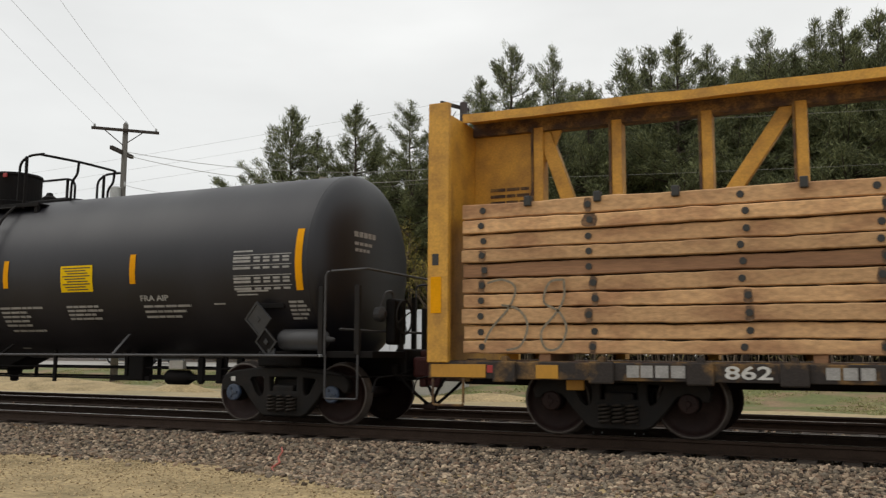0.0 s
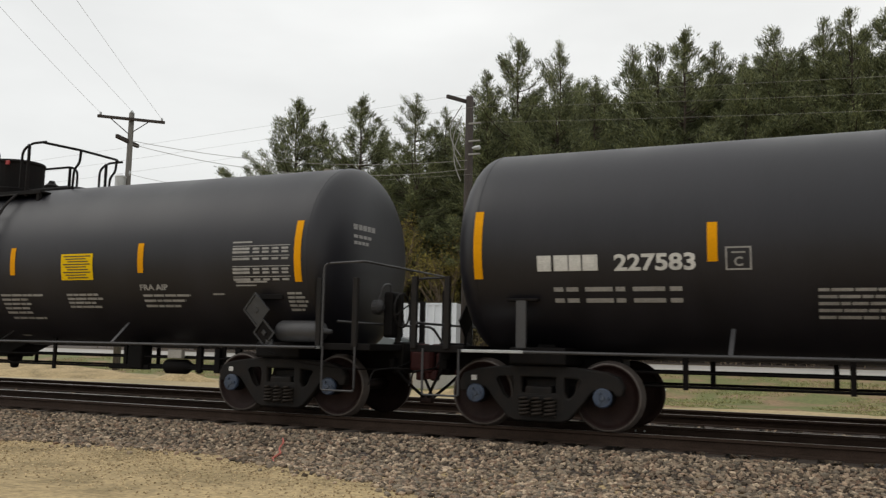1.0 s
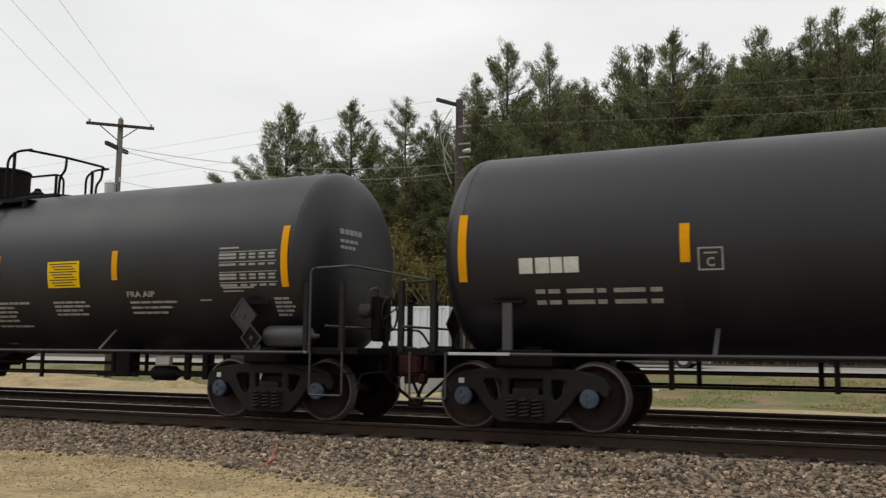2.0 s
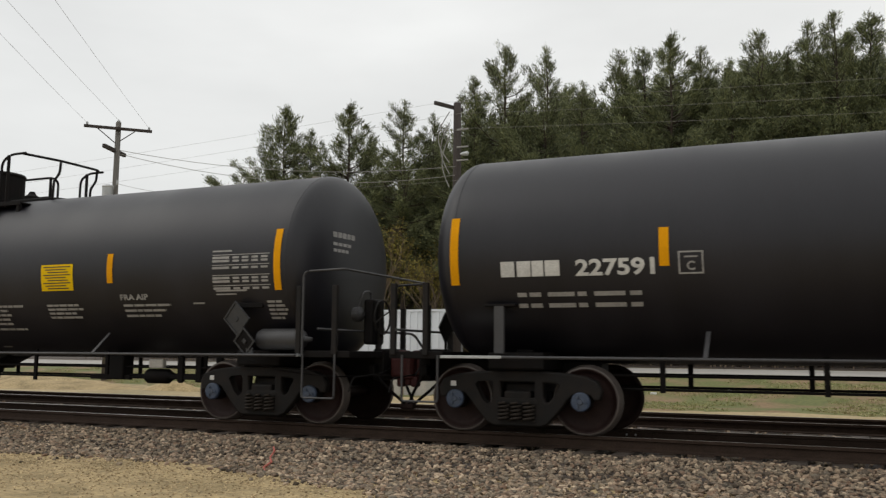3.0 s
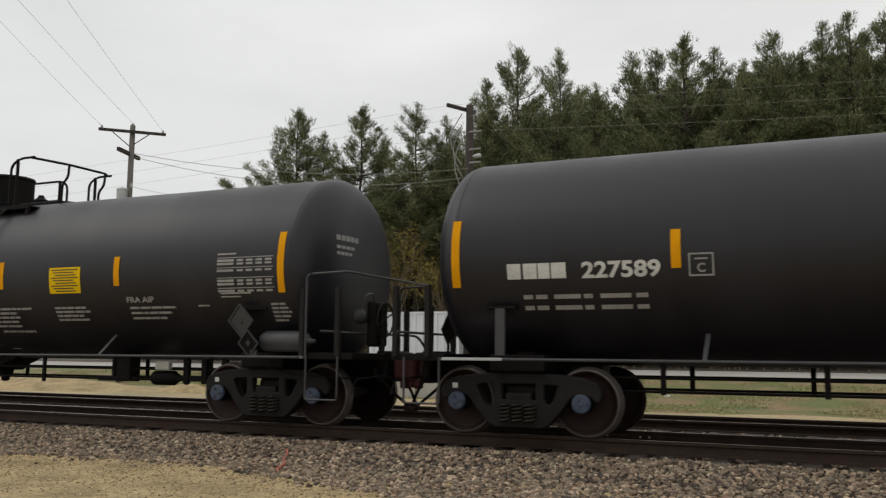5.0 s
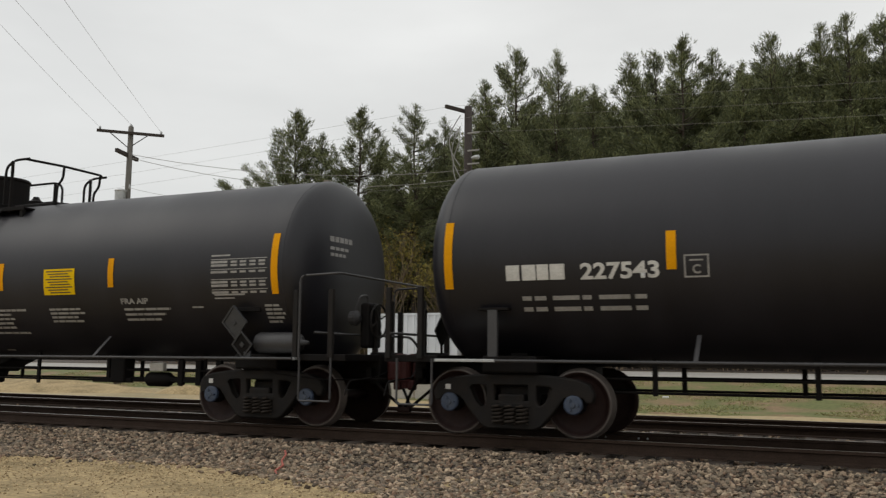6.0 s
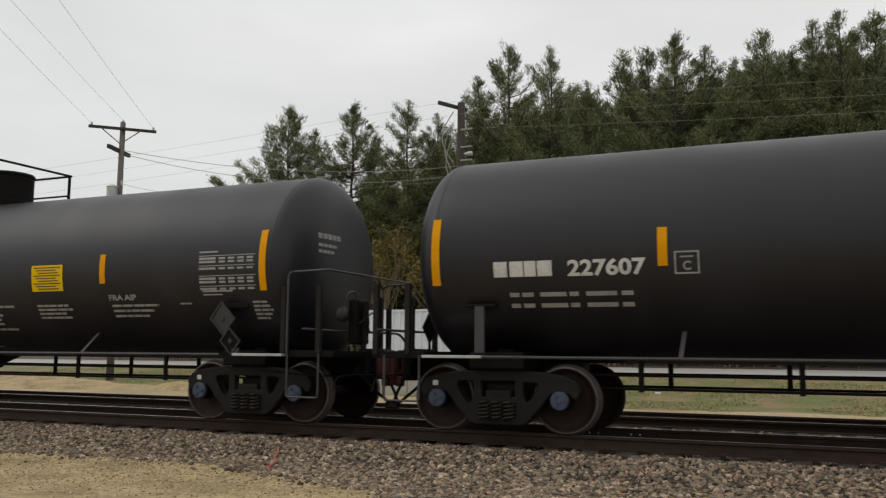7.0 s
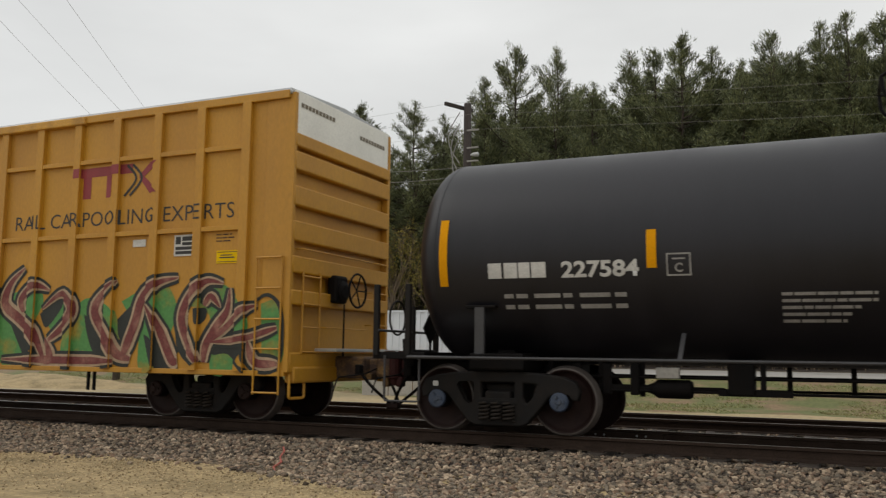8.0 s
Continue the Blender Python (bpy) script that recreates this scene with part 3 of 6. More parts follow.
def make_coupler(parent, s, x0=8.35, material="maroon"):
    """Knuckle coupler on its shank, with air hose and uncoupling lever."""
    bm = bmesh.new()
    add_box(bm, min(s * x0, s * 8.92), max(s * x0, s * 8.92), -0.13, 0.13, 0.74, 0.98, 0.03)
    add_box(bm, min(s * 8.78, s * 9.03), max(s * 8.78, s * 9.03), -0.27 if s > 0 else -0.05, 0.05 if s > 0 else 0.27, 0.70, 1.02, 0.05)
    lathe([(0.68, 0.07), (0.70, 0.10), (1.02, 0.10), (1.05, 0.07)], 12, "z", bm, (s * 9.02, 0.16 * s, 0))
    # lugs, knuckle pin, lock lifter and carrier below
    lathe([(0.58, 0.02), (0.60, 0.055), (0.70, 0.06)], 12, "z", bm, (s * 9.02, 0.16 * s, 0))
    lathe([(1.05, 0.05), (1.09, 0.05), (1.10, 0.03)], 12, "z", bm, (s * 9.02, 0.16 * s, 0))
    add_box(bm, min(s * 8.84, s * 9.0), max(s * 8.84, s * 9.0), -0.12, 0.04, 1.00, 1.12, 0.03)
    add_box(bm, min(s * 8.52, s * 8.68), max(s * 8.52, s * 8.68), -0.22, 0.22, 0.66, 0.76, 0.02)
    add_box(bm, min(s * 8.86, s * 8.98), max(s * 8.86, s * 8.98), -0.20, -0.06, 0.56, 0.72, 0.03)
    cp = part("coupler", bm, material, parent, "dark red-brown knuckle coupler")
    part("air_hose", tube(bent([(s * 8.6, -0.45, 0.80), (s * 8.8, -0.40, 0.55), (s * 9.03, -0.15, 0.28)], 0.15), 0.024, 8), "frame", cp)
    part("air_hose", tube(bent([(s * 8.6, 0.40, 0.80), (s * 8.8, 0.30, 0.55), (s * 9.03, 0.08, 0.30)], 0.15), 0.024, 8), "frame", cp)
    part("glad_hand", box(s * 9.0 - 0.07, s * 9.0 + 0.07, -0.20, -0.08, 0.22, 0.33, 0.03), "wheel", cp)
    part("angle_cock", box(s * 8.60 - 0.05, s * 8.60 + 0.05, -0.52, -0.40, 0.74, 0.90, 0.02), "frame", cp)
    part("lever", tube(bent([(s * 8.72, -1.42, 0.52), (s * 8.72, -1.30, 0.72), (s * 8.74, -0.5, 0.76), (s * 8.85, -0.1, 0.90)], 0.08), 0.012, 6), "frame", cp)
    return cp


# ---- tank cars ----
TANK_R, TANK_Z = 1.5, 2.455
HEAD_L, DISH_L, HEAD_R, DISH_R = 7.73, 0.52, 7.63, 0.44


def on_tank(lift=0.007):
    """Bends the x-z plane round the near side of the tank; z is the height seen square on."""
    def fn(c):
        a = (c.z - TANK_Z) / TANK_R
        return Vector((c.x, -(TANK_R + lift) * math.cos(a), TANK_Z + (TANK_R + lift) * math.sin(a)))
    return fn


def arc_z(z):
    """Height along the arc for a height in space."""
    return TANK_Z + TANK_R * math.asin(max(-0.99, min(0.99, (z - TANK_Z) / TANK_R)))


def decal(name, rects, material, parent, label="", lift=0.007):
    rects = [(a, b, arc_z(c), arc_z(d)) for a, b, c, d in rects]
    ob = part(name, grow(quads(rects), on_tank(lift)), material, parent, label)
    return tagged(ob, kind="stuff") if len(rects) > 1 else ob


def words_on_tank(name, body, x, z, width, tall, material, parent, bold=0.012, label=""):
    me = lettering(name, body, 1.0, width, material, bold)
    top = max(v.co.z for v in me.vertices)
    z0 = arc_z(z)
    grow(me, lambda c: Vector((c.x + x, 0, z0 + c.z / top * tall)))
    grow(me, on_tank(0.009))
    return part(name, me, "", parent, label)


def tank_shell():
    """A long cylinder; the two dished heads differ a little."""
    def dish(edge, deep):
        return [(edge + deep * math.cos(math.pi / 2 * k / 16), TANK_R * max(math.sin(math.pi / 2 * k / 16), 0.002) ** 0.72) for k in range(17)]
    prof = [(-x, r) for x, r in dish(HEAD_L, DISH_L)] + [(x, TANK_R) for x in (-7.5, -5.0, -2.5, 0, 2.5, 5.0, 7.4)] + dish(HEAD_R, DISH_R)[::-1]
    return lathe(prof, 96, "x", None, (0, 0, TANK_Z))


def make_tank_car():
    car = thing("tank_car", "black painted steel tank car on two four-wheel trucks", "tank car", "tank cars of the train")
    part("tank", tank_shell(), "black", car, "gloss-worn black cylindrical tank with domed ends", smooth=True)
    # weld seams where the heads meet the shell
    for x in (-HEAD_L, HEAD_R):
        part("weld_seam", lathe([(x - 0.012, TANK_R - 0.01), (x - 0.006, TANK_R + 0.004), (x + 0.006, TANK_R + 0.004), (x + 0.012, TANK_R - 0.01)], 96, "x", None, (0, 0, TANK_Z)), "black", car, smooth=True)
    # reflective strips
    decal("reflective_strip", [(7.43, 7.55, 2.00, 2.92)], "reflector", car, "orange-yellow reflective strip")
    # stencilled blocks
    yp = decal("warning_panel", [(2.69, 3.41, 2.075, 2.515)], "panel", car, "yellow warning panel with fine black lines")
    rows = []
    for k in range(9):
        rows.append((2.74 + 0.05 * ((k * 7) % 3), 3.36 - 0.05 * ((k * 5) % 3), 2.482 - 0.045 * k - 0.017, 2.482 - 0.045 * k))
    decal("fine_print", rows, "ink", yp, "rows of unreadable black print", 0.010)
    decal("stencil_block", text_rows(2, 1.13, 1.85, [1.04, 0.64, 0.68, 0.6, 0.62], 0.038, 0.036) + text_rows(3, 1.2, 1.46, [0.82], 0.035, 0.03), "dim", car, "rows of small white stencilling")
    decal("stencil_block", text_rows(4, 2.73, 1.85, [0.72, 0.80, 0.62, 0.72], 0.036, 0.030), "dim", car, "rows of small white stencilling")
    words_on_tank("wording", "FRA AIP", 4.4, 1.90, 0.58, 0.095, "dim", car, 0.03)
    decal("stencil_block", text_rows(5, 4.43, 1.83, [0.98, 0.86, 0.72], 0.036, 0.046), "dim", car, "rows of small white stencilling")
    decal("stencil_block", [(5.86, 6.08, 1.815, 1.84)], "dim", car)
    # large data table
    table = []
    for k in range(11):
        z = 2.58 - 0.052 * k
        if k in (5,):
            continue
        table.append((6.30, 7.36, z - 0.034, z - 0.022) if k % 3 == 0 else (6.30, 6.62, z - 0.036, z))
        if k % 3:
            for c in range(4):
                table.append((6.68 + 0.175 * c, 6.80 + 0.175 * c, z - 0.036, z - 0.004))
    table += [(6.30, 6.66, 2.60, 2.625), (6.34, 6.92, 1.995, 2.02), (6.34, 6.72, 1.945, 1.965)]
    decal("data_table", table, "dim", car, "large table of small white stencilled figures")
    decal("stencil_block", text_rows(8, 7.25, 1.85, [0.26, 0.30, 0.34, 0.30, 0.24], 0.034, 0.026), "dim", car, "rows of small white stencilling")
    decal("stencil_block", [(-0.62, -0.45, 1.13, 1.15), (1.0, 1.22, 1.13, 1.15)], "dim", car)
    # head stencils on the right end
    head = []
    for zz, w, hh in ((2.86, 0.62, 0.085), (2.73, 0.50, 0.05), (2.63, 0.42, 0.05), ):
        u = -0.78 if zz > 2 else -0.55
        n = 5 if hh > 0.06 else 4
        for k in range(n):
            head.append((u + w * k / n, u + w * (k + 0.82) / n, zz, zz + hh))

    def on_head(c):
        y, dz = c.x, c.z - TANK_Z
        rr = min(0.999, math.hypot(y, dz) / TANK_R)
        k = math.asin(rr ** (1 / 0.72))
        return Vector((HEAD_R + DISH_R * math.cos(k) + 0.008, y, c.z))
    tagged(part("head_stencil", grow(quads(head), on_head), "dim", car, "small white stencilling on the tank head"), kind="stuff")
    # placards
    for x, z, h in ((6.78, 1.575, 0.19), (6.96, 1.235, 0.155)):
        pl = part("placard", box(-h, h, -0.010, 0.010, -h, h, 0.006), "frame" if h < 0.17 else "holder", car, "tilted grey diamond placard holder", at=pose(x, -1.47 if z > 1.5 else -1.50, z, 12, 45, 0))
        for a, b, c, d in ((-h, h, h - 0.025, h), (-h, h, -h, -h + 0.025), (-h, -h + 0.025, -h + 0.025, h - 0.025), (h - 0.025, h, -h + 0.025, h - 0.025)):
            part("placard_rim", box(a, b, -0.024, -0.011, c, d), "holder", pl)
        part("placard_clip", box(-0.035, 0.035, -0.022, -0.011, -0.035, 0.035, 0.004), "holder", pl)
    part("placard_post", box(6.98, 7.10, -1.50, -1.46, 1.03, 1.14, 0.01), "holder", car)
    part("placard_bracket", box(6.60, 7.16, -1.36, -1.32, 1.74, 1.82, 0.01), "frame", car)
    # side rail, its struts, sill pieces
    part("side_rail", tube([(-7.0, -1.56, 1.03), (0.42, -1.56, 1.02)], 0.022, 8), "greypipe", car)
    part("side_rail", tube([(0.92, -1.56, 1.02), (7.9, -1.56, 1.03)], 0.022, 8), "greypipe", car)
    for x in (-4.42, -1.98, 3.98):
        part("strut", box(-0.028, 0.028, -0.006, 0.006, 0, 0.52, 0.003), "greypipe", car, at=pose(x, -1.56, 1.02, -48, 0, 0))
    # bottom outlet saddle
    saddle = plate("outlet_saddle", [[(-0.72, 0.99), (-0.58, 0.93), (-0.30, 0.84), (-0.16, 0.74), (0.10, 0.74), (0.24, 0.84), (0.48, 0.93), (0.62, 0.99)]], 0.62, 0.02, "frame")
    part("outlet_saddle", saddle, "", car)
    part("bottom_outlet", lathe([(0.50, 0.04), (0.52, 0.075), (0.62, 0.085), (0.64, 0.13), (0.70, 0.14), (0.76, 0.17)], 16, "z", None, (-0.03, 0, 0)), "frame", car)
    # brake rods and pipes under the tank, with hangers
    for y, z, x0, x1 in ((-0.55, 0.80, -6.2, 6.3), (0.55, 0.80, -6.2, 6.3), (-0.55, 0.62, -6.2, 5.6), (0.55, 0.62, -6.2, 5.6)):
        part("brake_pipe", tube([(x0, y, z), (x1, y, z)], 0.021, 6), "frame", car)
    for k, (x, y) in enumerate(((-5.1, -0.55), (-4.9, 0.55), (-3.3, 0.55), (-3.1, -0.55), (-1.35, 0.55), (-0.4, -0.62), (0.1, 0.4), (1.72, -0.62), (2.3, 0.55), (3.1, 0.55), (3.35, -0.55),
                                (4.9, -0.45), (5.45, -0.5), (5.6, 0.5), (6.2, -0.4))):
        lo = 0.54 if k in (5, 7, 11) else 0.58
        part("hanger", box(x - 0.035, x + 0.035, y - 0.02, y + 0.02, lo, 1.15, 0.005), "frame", car)
    part("brake_cylinder", lathe([(3.82, 0.02), (3.84, 0.035), (4.22, 0.035), (4.23, 0.10), (4.27, 0.125), (4.68, 0.125), (4.74, 0.08), (4.82, 0.05), (5.5, 0.05)], 20, "x", None, (0, -0.5, 0.65)), "frame", car, smooth=True)
    part("brake_valve", box(3.45, 3.78, -0.62, -0.35, 0.58, 1.0, 0.03), "frame", car)
    part("brake_lever", box(3.0, 3.9, -0.58, -0.50, 0.58, 0.66, 0.01), "frame", car)
    part("tank_stub", box(4.38, 4.68, -0.66, -0.56, 0.79, 0.935, 0.015), "concrete", car, "pale dusty equipment box")
    part("brake_slack_adjuster", box(5.0, 5.7, -0.56, -0.46, 0.60, 0.70, 0.02), "frame", car)
    for x in (4.98, 5.36, 5.78):
        part("pipe_bracket", box(x - 0.06, x + 0.06, -0.58, -0.50, 0.56, 0.98, 0.02), "frame", car)
    # ladder on the near side
    lad = bmesh.new()
    for x in (0.47, 0.98):
        pts = [(x, -1.61, 0.47), (x, -1.62, 1.10), (x, -1.62, 1.60)] + [(x - 0.10 * max(0, math.sin(radians(a)) - 0.1), -(TANK_R + 0.13) * math.cos(radians(a)), TANK_Z + (TANK_R + 0.13) * math.sin(radians(a))) for a in (-8, 8, 24, 38, 46, 52)]
        add_tube(lad, pts, 0.026, 6)
    ladder = part("ladder", lad, "truck", car, "dark grey steel side ladder")
    for k in range(10):
        z = 0.62 + 0.345 * k
        if z < 2.2:
            y = -1.62
        else:
            a = math.asin(min(0.95, (z - TANK_Z) / (TANK_R + 0.13)))
            y = -(TANK_R + 0.13) * math.cos(a)
        sh = -0.10 * max(0, (z - TANK_Z) / (TANK_R + 0.13) - 0.1)
        part("rung", tube([(0.47 + sh, y, z), (0.98 + sh, y, z)], 0.016, 6), "truck", ladder)
    for x0, x1 in ((0.46, 0.72), (0.95, 1.2)):
        part("brace", tube([(x0, -1.61, 0.75), (x1, -1.1, 1.2)], 0.018, 6), "truck", ladder)
    # top platform, dome housing and guard rails
    platform = part("platform", box(-1.0, 1.46, -0.98, -0.72, 3.755, 3.785, 0.008), "frame", car, "steel walkway beside the dome")
    part("platform_deck", box(-1.0, 1.46, 0.62, 0.98, 3.755, 3.785, 0.008), "frame", platform)
    for y in (-0.98, 0.98):
        part("platform_edge", box(-1.02, 1.48, y - 0.012, y + 0.012, 3.725, 3.80, 0.005), "frame", platform)
    for x in (-0.95, 0.25, 1.40):
        for y in (-0.94, 0.94):
            part("platform_leg", box(x - 0.035, x + 0.035, y - 0.035, y + 0.035, 3.56, 3.76), "frame", platform)
    dome = part("dome_housing", lathe([(3.86, 0.52), (4.02, 0.53), (4.04, 0.50), (4.52, 0.50), (4.56, 0.52), (4.60, 0.50), (4.63, 0.2)], 32, "z", None, (-0.33, 0, 0)), "frame", car, "black cylindrical dome housing", smooth=False)
    part("red_tag", box(-0.10, -0.01, -0.50, -0.47, 4.47, 4.555, 0.008), "red", dome, "small red tag")
    part("valve_cluster", add_box(lathe([(3.92, 0.14), (4.06, 0.14), (4.10, 0.08), (4.16, 0.05)], 12, "z", None, (0.75, -0.1, 0)), 0.45, 1.5, -0.35, 0.35, 3.86, 3.98, 0.03), "frame", car)
    part("manway", lathe([(3.90, 0.30), (4.02, 0.30), (4.05, 0.26)], 20, "z", None, (1.05, 0.25, 0)), "frame", car)
    for y in (-0.95, 0.95):
        part("guard_rail", tube(bent([(-1.05, y, 4.69), (0.10, y, 4.69), (0.28, y, 4.60), (0.28, y, 3.86)], 0.12), 0.024, 8), "frame", platform)
        part("guard_rail", tube(bent([(0.90, y, 3.86), (0.90, y, 4.58), (1.12, y, 4.70), (1.5, y, 4.70)], 0.12), 0.024, 8), "frame", platform)
        for x in (-1.0, 0.06, 1.07):
            part("guard_post", tube([(x, y, 3.70), (x, y, 4.69)], 0.03, 8), "frame", platform)
    part("guard_rail", tube(bent([(-1.05, -0.95, 4.69), (-1.05, 0.95, 4.69)], 0.1), 0.024, 8), "frame", platform)
    part("guard_rail", tube(bent([(1.4, -0.95, 4.70), (1.85, -0.45, 4.62), (1.85, 0.45, 4.62), (1.4, 0.95, 4.70)], 0.1), 0.024, 8), "frame", platform)
    part("guard_rail", tube(bent([(-1.0, 0.95, 4.28), (0.1, 0.95, 4.28), (0.3, 0.95, 4.2), (0.3, 0.95, 3.86)], 0.1), 0.02, 8), "frame", platform)
    for y in (-0.45, 0.45):
        part("guard_post", tube(bent([(1.85, y, 4.62), (1.83, y, 4.36), (1.70, y, 4.28), (1.68, y, 3.78)], 0.1), 0.024, 8), "frame", platform)
    # ends: stub sill, platform, posts and rails
    for s in (-1, 1):
        bm = add_box(bmesh.new(), min(s * 6.0, s * 8.7), max(s * 6.0, s * 8.7), -0.22, 0.22, 0.72, 1.06, 0.03)
        add_box(bm, min(s * 6.55, s * 7.35), max(s * 6.55, s * 7.35), -1.15, 1.15, 0.86, 1.10, 0.03)
        part("stub_sill", bm, "frame", car)
        part("saddle", add_box(bmesh.new(), s * 6.96 - 0.13, s * 6.96 + 0.13, -0.72, 0.72, 0.96, 1.4, 0.02), "frame", car)
        part("end_platform", box(min(s * 7.9, s * 8.72), max(s * 7.9, s * 8.72), -1.42, 1.42, 1.0, 1.10, 0.01), "frame", car)
        part("striker", box(min(s * 8.55, s * 8.75), max(s * 8.55, s * 8.75), -0.4, 0.4, 0.66, 1.14, 0.03), "frame", car)
        part("step_tread", box(s * 7.45 - 0.45, s * 7.45 + 0.45, -1.52, -1.30, 1.01, 1.05, 0.006), "galv", car, "worn bright grating tread")
        near = (7.86, 8.47) if s > 0 else (8.16, 8.66)
        for x, y in ((near[0], -1.42), (near[1], -1.42), (7.98, 1.42), (8.6, 1.42), (8.62, -0.35), (8.62, 0.5)):
            part("end_post", box(s * x - 0.04, s * x + 0.04, y - 0.035, y + 0.035, 1.05, 2.05 if abs(y) > 1 else 1.8, 0.008), "truck", car)
        part("end_rail", tube(bent([(s * 7.94, -1.45, 1.05), (s * 7.94, -1.45, 2.26), (s * 8.62, -1.45, 2.28), (s * 8.62, 1.45, 2.28), (s * 8.0, 1.45, 2.26), (s * 8.0, 1.45, 1.05)], 0.1), 0.018, 8) if s > 0 else
             tube(bent([(s * 8.62, -1.45, 1.4), (s * 8.62, 1.45, 1.4)], 0.1), 0.018, 8), "greypipe", car)
        part("corner_step", tube(bent([(s * 7.96, -1.46, 1.05), (s * 7.96, -1.46, 0.42), (s * 8.50, -1.46, 0.42), (s * 8.50, -1.46, 1.05)], 0.04), 0.016, 6), "greypipe", car)
        make_coupler(car, s)
        make_truck(car, s * 6.9625)
    # tall grey support at the left end, brake gear at the right
    part("end_support", box(-7.16, -7.02, -1.42, -1.36, 1.08, 1.72, 0.01), "greypipe", car, "flat grey support bracket")
    part("support_cap", box(-7.30, -6.86, -1.42, -1.22, 1.70, 1.74, 0.01), "frame", car)
    bm = lathe([(8.45, 0.05), (8.47, 0.20), (8.55, 0.22), (8.58, 0.06)], 16, "x", None, (0, -0.25, 1.55))
    add_box(bm, 8.45, 8.62, -0.55, -0.15, 1.2, 1.9, 0.04)
    part("hand_brake", bm, "frame", car)
    wheel_rim = [(8.68, -0.35 + 0.26 * math.cos(a * 0.2618), 1.62 + 0.26 * math.sin(a * 0.2618)) for a in range(25)]
    gear = part("brake_wheel", tube(wheel_rim, 0.016, 6), "truck", car, "dark grey hand brake wheel")
    for k in range(4):
        a = k * 1.5708 + 0.4
        part("spoke", tube([(8.66, -0.35, 1.62), (8.68, -0.35 + 0.26 * math.cos(a), 1.62 + 0.26 * math.sin(a))], 0.011, 6), "truck", gear)
    part("brake_chain", tube([(8.6, -0.3, 1.3), (8.6, -0.25, 0.95)], 0.016, 6), "truck", car)
    part("cross_pipe", tube(bent([(8.1, -1.3, 1.42), (8.4, -0.9, 1.40), (8.62, 0.9, 1.40), (8.62, 1.3, 1.15)], 0.15), 0.022, 6), "greypipe", car)
    part("valve_body", lathe([(8.32, 0.05), (8.34, 0.11), (8.44, 0.12), (8.5, 0.05)], 14, "x", None, (0, -0.62, 1.66)), "greypipe", car, "grey valve body")
    part("valve_pipe", tube(bent([(8.42, -0.62, 1.78), (8.48, -0.60, 2.0), (8.50, -0.40, 2.02), (8.50, -0.36, 1.8)], 0.06), 0.02, 6), "greypipe", car)
    part("end_placard", box(-0.012, 0.012, -0.18, 0.18, -0.18, 0.18, 0.006), "frame", car, "black diamond placard holder on the end", at=pose(-8.46, -0.05, 1.47, 45, 0, 0))
    part("placard_stem", tube([(-8.46, -0.05, 1.25), (-8.46, -0.05, 1.05)], 0.02, 6), "frame", car)
    part("bleed_pipe", tube(bent([(6.9, -1.3, 0.95), (7.45, -1.30, 0.80), (8.3, -1.2, 0.72), (8.9, -0.5, 0.74)], 0.2), 0.012, 6), "frame", car)
    return car


def add_reservoir(car):
    bm = lathe([(7.05, 0.04), (7.08, 0.13), (7.14, 0.16), (7.78, 0.16), (7.85, 0.13), (7.88, 0.05), (8.0, 0.03)], 24, "x", None, (0, -1.28, 1.265))
    part("air_reservoir", bm, "greypipe", car, "grey horizontal air reservoir", smooth=True)


def add_marks(car, number, nx, bx, strips, tx):
    """What differs from car to car: strips, number, class mark, one stencil block. Letters are plain blocks."""
    end = {"227583": -7.69, "227584": -7.60}.get(number, -7.71)
    decal("reflective_strip", [(end - 0.06, end + 0.06, 2.00, 2.92)], "reflector", car, "orange-yellow reflective strip")
    for x in strips:
        decal("reflective_strip", [(x - 0.06, x + 0.06, 2.175, 2.655)], "reflector", car, "orange-yellow reflective strip")
    decal("stencil_block", text_rows(1, tx, 1.85, [1.03, 1.03, 0.85, 0.75, 0.7], 0.036, 0.042), "dim", car, "rows of small white stencilling")
    for d, w in ((0, 0.19), (0.225, 0.19), (0.43, 0.16), (0.61, 0.20)):
        part("reporting_mark", grow(quads([(nx + d, nx + d + w, arc_z(2.09), arc_z(2.09) + 0.205)]), on_tank(0.009)), "white", car, "white block")
    if number:
        words_on_tank("car_number", number, nx + 1.02, 2.09, 1.01, 0.205, "white", car, 0.03)
    rows = []
    for z in (1.83, 1.69):
        for d, w in ((0.2, 0.13), (0.37, 0.16), (0.62, 0.36), (1.02, 0.12), (1.24, 0.40), (1.70, 0.15)):
            rows.append((nx + d, nx + d + w, z, z + 0.055))
    decal("weight_stencil", rows, "dim", car, "two rows of small white stencilling")
    fr = [(bx, bx + 0.30, 2.07, 2.09), (bx, bx + 0.30, 2.33, 2.35), (bx, bx + 0.02, 2.09, 2.33), (bx + 0.28, bx + 0.30, 2.09, 2.33), (bx + 0.07, bx + 0.23, 2.27, 2.29)]
    decal("class_mark", fr, "dim", car, "small square outline with the letter C")
    words_on_tank("class_letter", "C", bx + 0.10, 2.12, 0.10, 0.11, "dim", car, 0.03)


TURNED = ("ladder", "rung", "brace", "platform", "outlet_saddle", "pipe_bracket", "dome_housing", "red_tag", "valve_cluster", "manway", "guard", "bottom_outlet", "brake_", "hanger", "tank_stub", "side_rail")


